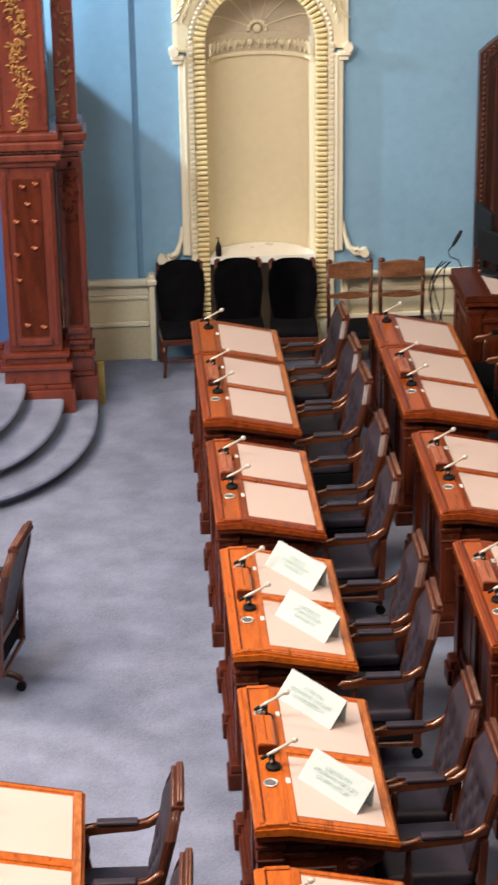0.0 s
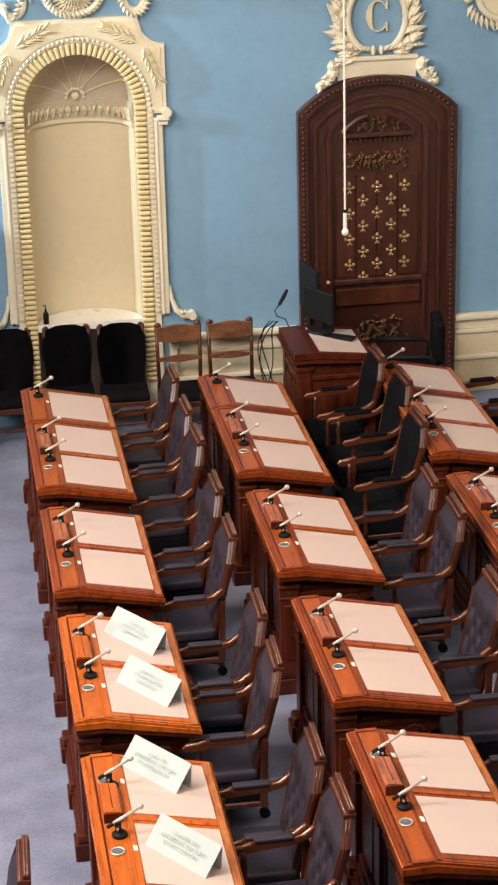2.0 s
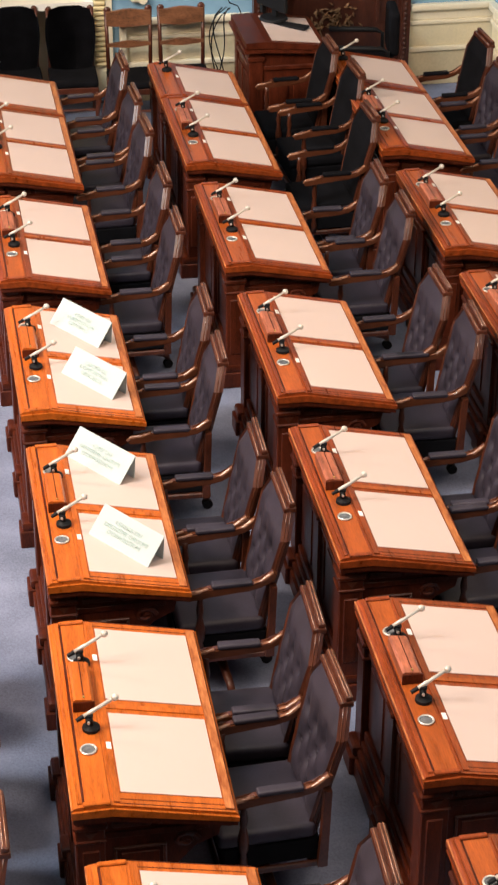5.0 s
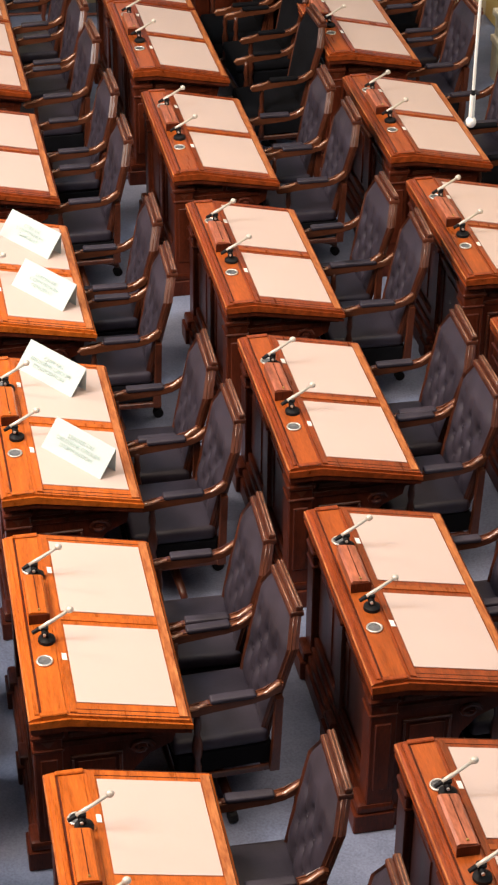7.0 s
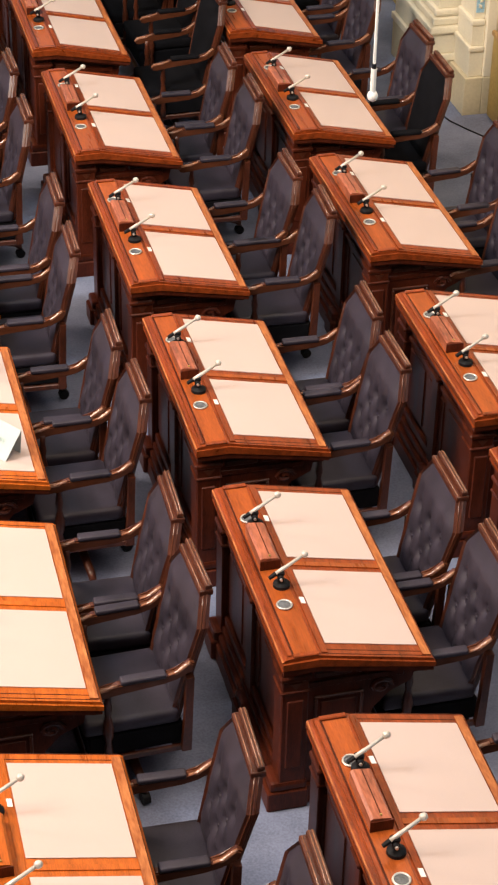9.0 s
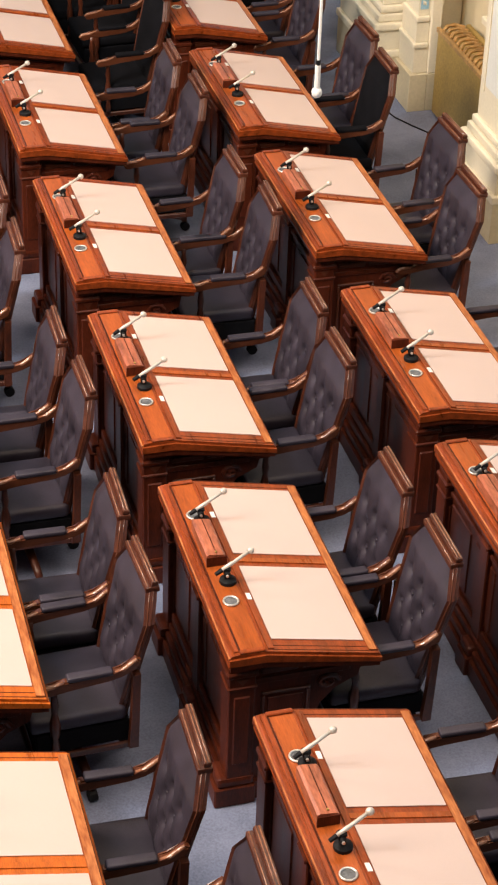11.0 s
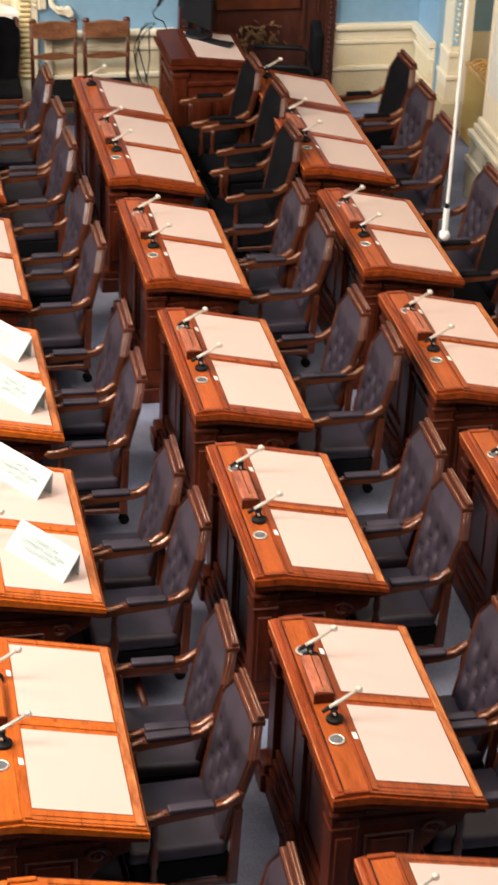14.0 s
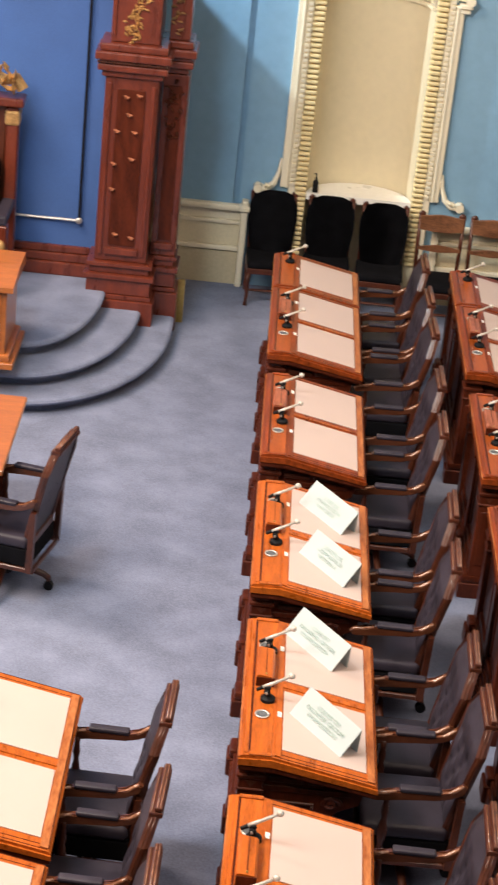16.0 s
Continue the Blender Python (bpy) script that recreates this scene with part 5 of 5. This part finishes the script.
# ---- chairs along the end wall ----


def side_chair(kind, label):
    """A low side chair that faces -y, standing with its front feet near y = -0.24."""
    ob = new("side_chair")
    tagged(ob, label, "chair", "chairs along the wall")
    covered = kind == "black"
    part("seat_cushion", box(B(), -0.205, 0.205, -0.25, 0.16, 0.335, 0.40, 0.028, 3), M_FABRIC, ob, smooth=True)
    for x0, x1, y0, y1 in ((-0.205, 0.205, -0.245, -0.22), (-0.205, -0.18, -0.22, 0.15), (0.18, 0.205, -0.22, 0.15), (-0.205, 0.205, 0.13, 0.155)):
        part("seat_rail", box(B(), x0, x1, y0, y1, 0.285, 0.338, 0.006), M_CHAIR_WOOD, ob)
    for s in (-1, 1):
        part("front_leg", tube(B(), [(s * 0.188, -0.222, 0.29), (s * 0.20, -0.245, 0.22), (s * 0.185, -0.225, 0.10), (s * 0.195, -0.245, 0.03), (s * 0.195, -0.25, 0.0)], [0.026, 0.027, 0.017, 0.014, 0.018], 8), M_CHAIR_WOOD, ob, smooth=True)
        part("back_leg", tube(B(), [(s * 0.185, 0.15, 0.0), (s * 0.185, 0.14, 0.3)], 0.017, 8), M_CHAIR_WOOD, ob)
        part("back_post", tube(B(), [(s * 0.180, 0.15, 0.30), (s * 0.185, 0.165, 0.60), (s * 0.19, 0.19, 0.90)], [0.018, 0.017, 0.016], 8), M_CHAIR_WOOD, ob, smooth=True)
        part("finial", ball(B(), (s * 0.175, 0.19, 0.898), 0.022 if covered else 0.030, (1.1, 0.6, 1)), M_CHAIR_WOOD, ob, smooth=True)
    part("stretcher", tube(B(), [(-0.19, -0.21, 0.13), (0.19, -0.21, 0.13)], 0.012, 8), M_CHAIR_WOOD, ob)
    if covered:
        bm, nu, nv = B(), 14, 12
        rows = []
        for j in range(nv + 1):
            v = j / nv
            h = np.interp(v, (0, 0.25, 0.5, 0.72, 0.84, 0.92, 0.97, 1), (0.170, 0.198, 0.214, 0.212, 0.198, 0.172, 0.138, 0.090))
            z = 0.37 + 0.565 * v
            rows.append([bm.verts.new((math.copysign(abs(u) ** 0.9, u) * h, 0.10 + 0.09 * v - 0.045 * (1 - u * u), z - (0.018 * u * u if j == nv else 0))) for u in [-1 + 2 * i / nu for i in range(nu + 1)]])
        for a, b in zip(rows, rows[1:]):
            for i in range(nu):
                bm.faces.new((a[i], a[i + 1], b[i + 1], b[i]))
        bmesh.ops.solidify(bm, geom=bm.faces[:], thickness=-0.03)
        part("back_pad", bm, M_FABRIC, ob, "thick rounded black cloth back", True)
    else:
        def wavy(z0, z1, wave):
            pts = [(-0.19 + 0.38 * k / 12, z1 + wave * math.cos(math.pi * 2 * (k / 12 - 0.5))) for k in range(13)]
            return pts + [(0.19 - 0.38 * k / 12, z0 - wave * 0.7 * math.cos(math.pi * 2 * (0.5 - k / 12))) for k in range(13)]

        part("crest_rail", prism(B(), wavy(0.76, 0.90, 0.010), "y", 0.150, 0.178), M_SIDE, ob)
        part("mid_rail", prism(B(), wavy(0.58, 0.625, 0.010), "y", 0.142, 0.165), M_SIDE, ob)
    return ob


black_chair = side_chair("black", "side chair covered in black cloth against the wall")
wood_chair = side_chair("wood", "wooden side chair with carved rails and black seat")
for k, x in enumerate((0.10, 0.595, 1.06)):
    place(black_chair, k == 0, pose(x, 0.0 - 0.05 * (k == 2), 0, 0, 0, (4, 0, -2)[k]))
desk_chair = thing("desk_chair", "low black padded desk chair beside the writing desk", "chair", at=(3.45, -0.45, 0), turn=-8)
part("seat_cushion", box(B(), -0.26, 0.26, -0.24, 0.24, 0.44, 0.54, 0.03, 3), M_FABRIC, desk_chair, smooth=True)
part("back_pad", box(B(), 0.25, 0.34, -0.20, 0.20, 0.60, 0.97, 0.035, 3), M_FABRIC, desk_chair, smooth=True)
part("back_bracket", box(B(), 0.27, 0.31, -0.04, 0.04, 0.42, 0.62, 0.008), M_BLACK, desk_chair)
for y in (-0.25, 0.25):
    arm = part("arm", tube(B(), [(0.24, y, 0.50), (0.24, y, 0.66), (0.18, y, 0.69), (-0.22, y, 0.70)], [0.016, 0.016, 0.022, 0.024], 8), M_BLACK, desk_chair, smooth=True)
part("column", tube(B(), [(0, 0, 0.09), (0, 0, 0.44)], 0.03, 12), M_BLACK, desk_chair)
for k in range(5):
    c, q = math.cos(1.2566 * k), math.sin(1.2566 * k)
    leg = part("leg", tube(B(), [(0, 0, 0.12), (0.27 * c, 0.27 * q, 0.07)], [0.026, 0.018], 8), M_BLACK, desk_chair)
    part("caster", tube(B(), [(0.27 * c - 0.02 * q, 0.27 * q + 0.02 * c, 0.028), (0.27 * c + 0.02 * q, 0.27 * q - 0.02 * c, 0.028)], 0.028, 10), M_BLACK, leg)
for k, x in enumerate((1.555, 2.01)):
    place(wood_chair, k == 0, pose(x, -0.16, 0))

# Bottle on the niche shelf.
bottle = thing("bottle", "small dark glass pump bottle on the shelf", "bottle", at=(0.435, WALL_Y + 0.01, 0.92))
part("flask", tube(B(), [(0, 0, 0), (0, 0, 0.09), (0, 0, 0.11), (0, 0, 0.13)], [0.026, 0.026, 0.012, 0.010], 12), M_BLACK, bottle, smooth=True)
part("pump", tube(B(), [(0, 0, 0.13), (0, 0, 0.165), (-0.02, -0.01, 0.165)], 0.006, 6), M_BLACK, bottle)

# ---- clerk's desk by the door ----
clerk = thing("writing_desk", "dark shaded-tone oak writing desk with a cream top, by the door", "desk", at=(2.43, -1.10, 0))
part("desk_top", prism(B(), [(-0.06, 0.90), (-0.06, 0.95), (0.10, 0.955), (0.60, 0.90), (0.60, 0.86), (0.10, 0.90)], "y", -0.05, 0.70), M_DESK_BODY, clerk)
part("blotter", prism(B(), [(0.16, 0.9497), (0.56, 0.9058), (0.56, 0.910), (0.16, 0.954)], "y", 0.0, 0.62), M_PAD, clerk, "cream blotter")
for y in (-0.02, 0.58):
    post = part("corner_post", box(B(), -0.03, 0.09, y, y + 0.11, 0.0, 0.90, 0.008), M_DESK_BODY, clerk)
    part("post_foot", box(B(), -0.045, 0.105, y - 0.012, y + 0.122, 0.0, 0.12, 0.008), M_DESK_BODY, post)
    part("post_cap", box(B(), -0.042, 0.102, y - 0.010, y + 0.120, 0.78, 0.82, 0.008), M_DESK_BODY, post)
for y in (0.0, 0.65):
    side = part("end_panel", box(B(), 0.09, 0.52, y, y + 0.03, 0.05, 0.88, 0.004), M_DESK_BODY, clerk)
    part("end_field", box(B(), 0.14, 0.30, y - 0.012, y + 0.0, 0.22, 0.62, 0.01), M_DESK_BODY, side)
    part("end_field", box(B(), 0.34, 0.49, y - 0.012, y + 0.0, 0.22, 0.62, 0.01), M_DESK_BODY, side)
    part("end_rail", box(B(), 0.09, 0.56, y - 0.018, y + 0.0, 0.70, 0.74, 0.006), M_DESK_BODY, side)
front = part("front_panel", box(B(), -0.01, 0.02, 0.09, 0.58, 0.05, 0.90, 0.004), M_DESK_BODY, clerk)
for y in (0.115, 0.355):
    part("front_field", box(B(), -0.024, -0.01, y, y + 0.20, 0.22, 0.62, 0.010), M_DESK_BODY, front)
for z0, z1 in ((0.05, 0.14), (0.69, 0.73), (0.80, 0.83)):
    part("front_rail", box(B(), -0.030, -0.01, 0.092, 0.578, z0, z1, 0.008), M_CHAIR_WOOD, front)
part("top_edge", prism(B(), [(-0.075, 0.865), (-0.075, 0.890), (0.10, 0.893), (0.61, 0.852), (0.61, 0.835), (0.10, 0.868)], "y", -0.065, 0.715), M_DESK_BODY, clerk)

monitor = thing("monitor", "black computer monitor on a stand", "monitor", at=(2.70, -0.58, 0.955), turn=-62)
part("foot", tube(B(), [(0, 0, 0), (0, 0, 0.018)], [0.12, 0.11], 20), M_BLACK, monitor)
part("stem", box(B(), -0.03, 0.03, 0.0, 0.03, 0.018, 0.25, 0.006), M_BLACK, monitor)
part("screen", box(B(), -0.19, 0.19, -0.035, 0.0, 0.09, 0.36, 0.008), M_BLACK, monitor)
monitor2 = thing("monitor", "black flat screen seen edge-on at the wall", "monitor", at=(2.66, -0.32, 0.93), turn=-80)
part("screen", box(B(), -0.20, 0.20, -0.02, 0.02, 0.12, 0.52, 0.008), M_BLACK, monitor2)
part("stem", box(B(), -0.03, 0.03, -0.02, 0.02, 0.0, 0.2, 0.006), M_BLACK, monitor2)
phone = thing("desk_microphone", "black handset on a curled cable arm", "microphone", at=(2.40, -0.40, 0.95))
part("handset", tube(B(), [(-0.02, 0, 0.20), (0.02, 0, 0.27), (0.05, 0, 0.33)], [0.014, 0.018, 0.012], 8), M_BLACK, phone)
part("arm", tube(B(), [(-0.02, 0, 0.2), (-0.06, 0, 0.15), (-0.04, 0, 0.10), (0.03, 0, 0.07), (0.06, 0, 0.0)], 0.005, 6), M_BLACK, phone)
folder = thing("keyboard", "black keyboard lying on the desk", "keyboard", at=(2.82, -0.72, 0.925), turn=-35)
part("body", box(B(), -0.15, 0.15, -0.055, 0.055, 0, 0.02, 0.005), M_BLACK, folder)
cables = thing("cable_bundle", "loose black cables hanging behind the desk", "cable", at=(2.3, -0.20, 0))
for k in range(4):
    d = 0.035 * k
    pts = [(0.10 - 0.16 * math.sin(math.pi * v ** 0.7) - d * math.sin(5 * v + k), 0.03 * math.sin(4 * v + k), 0.92 * (1 - v) + 0.02) for v in [i / 14 for i in range(15)]]
    part("cable", tube(B(), pts, 0.0055, 6), M_BLACK, cables)

# ---- hanging microphones ----


def hanging_mic(x, y, z):
    ob = new("hanging_microphone")
    ob.matrix_basis = pose(x, y, z)
    tagged(ob, "white hanging microphone on a long thin cable", "microphone", "hanging microphones")
    part("cable", tube(B(), [(0, 0, 0.17), (0.004, 0, 3.0), (0, 0, 9.6 - z)], 0.0075, 6), M_WHITE, ob)
    part("sleeve", tube(B(), [(0, 0, 0.03), (0, 0, 0.16)], 0.014, 10), M_WHITE, ob)
    part("collar", tube(B(), [(0, 0, 0.16), (0, 0, 0.185)], 0.011, 10), M_BLACK, ob)
    part("capsule", ball(B(), (0, 0, 0.02), 0.026, (1, 1, 1.1), 12, 8), M_WHITE, ob, smooth=True)
    return ob


hanging_mic(2.425, -2.98, 2.455)
hanging_mic(2.512, -8.02, 2.455)

# ---- table, lectern and throne on the dais side ----
table = thing("clerk_table", "polished honey-oak table with panelled sides", "table", at=(-2.5, -4.9, 0))
part("tabletop", box(B(), -1.2, 1.065, -0.75, 0.37, 0.83, 0.87, 0.008), M_ORANGE, table)
for x, y in ((0.85, -0.6), (0.85, 0.2), (-1.1, -0.6), (-1.1, 0.2)):
    part("leg", box(B(), x, x + 0.12, y, y + 0.12, 0, 0.83, 0.01), M_DESK_BODY, table)
part("side_panel", box(B(), 0.88, 0.91, -0.50, 0.22, 0.10, 0.83, 0.005), M_DESK_BODY, table)
part("side_field", box(B(), 0.91, 0.925, -0.36, 0.10, 0.2, 0.7, 0.01), M_DESK_BODY, table)

lectern = thing("lectern", "honey-oak panelled lectern on the top step", "lectern", at=(-2.20, -2.66, 0.385))
part("body", box(B(), -0.40, 0.40, -0.32, 0.25, 0.08, 0.60, 0.006), M_ORANGE, lectern)
part("base", box(B(), -0.47, 0.47, -0.39, 0.29, 0.0, 0.05, 0.006), M_ORANGE, lectern)
part("base_moulding", box(B(), -0.44, 0.44, -0.36, 0.27, 0.05, 0.10, 0.015, 2), M_ORANGE, lectern)
part("top", prism(B(), [(-0.37, 0.60), (-0.37, 0.64), (0.0, 0.69), (0.29, 0.685), (0.29, 0.60)], "x", -0.45, 0.45), M_ORANGE, lectern)
part("field", box(B(), -0.30, 0.30, -0.332, -0.32, 0.16, 0.54, 0.004), M_ORANGE, lectern)
for s in (-0.36, 0.30):
    part("stile", box(B(), s, s + 0.06, -0.336, -0.32, 0.12, 0.58, 0.004), M_ORANGE, lectern)

throne = thing("throne", "high carved throne with gilt crest and dark seat", "chair", at=(-2.48, -1.47, 0.39))
for s in (-1, 1):
    part("back_post", box(B(), s * 0.43 - 0.05, s * 0.43 + 0.05, 0.25, 0.37, 0.0, 1.45, 0.012), M_PILLAR, throne)
    part("post_capital", box(B(), s * 0.43 - 0.06, s * 0.43 + 0.06, 0.235, 0.385, 1.30, 1.42, 0.02, 2), M_GILT, throne)
    part("arm", box(B(), s * 0.43 - 0.05, s * 0.43 + 0.05, -0.22, 0.25, 0.62, 0.70, 0.02, 2), M_LEATHER, throne)
    part("arm_front", box(B(), s * 0.43 - 0.055, s * 0.43 + 0.055, -0.22, -0.10, 0.0, 0.62, 0.014), M_PILLAR, throne)
    part("arm_carving", ball(B(), (s * 0.43, -0.22, 0.42), 0.07, (0.8, 0.6, 1.3)), M_GILT, throne, smooth=True)
part("cornice", box(B(), -0.52, 0.52, 0.20, 0.40, 1.46, 1.53, 0.015, 2), M_PILLAR, throne)
bm = B()
for k in range(40):
    leaf(bm, (random.Random(k).uniform(-0.48, 0.48), 0.20, 1.54 + 0.2 * random.Random(k + 99).random()), 0.12, 0.05, random.Random(k + 7).uniform(0.3, 2.8), 0.05)
tube(bm, [(-0.50, 0.26, 1.60), (-0.45, 0.26, 1.68), (-0.35, 0.26, 1.66), (-0.2, 0.26, 1.74), (0, 0.26, 1.80), (0.2, 0.26, 1.74), (0.35, 0.26, 1.66), (0.45, 0.26, 1.68), (0.50, 0.26, 1.60)], 0.05, 8)
part("gilt_crest", bm, M_GILT, throne)
part("back_panel", box(B(), -0.38, 0.38, 0.28, 0.34, 0.3, 1.46, 0.01), M_CHAIR_WOOD, throne)
part("seat", box(B(), -0.38, 0.38, -0.22, 0.26, 0.34, 0.46, 0.03, 2), M_LEATHER, throne)
part("cushion_roll", box(B(), -0.36, 0.36, 0.10, 0.27, 0.46, 1.05, 0.06, 3), M_FABRIC, throne)
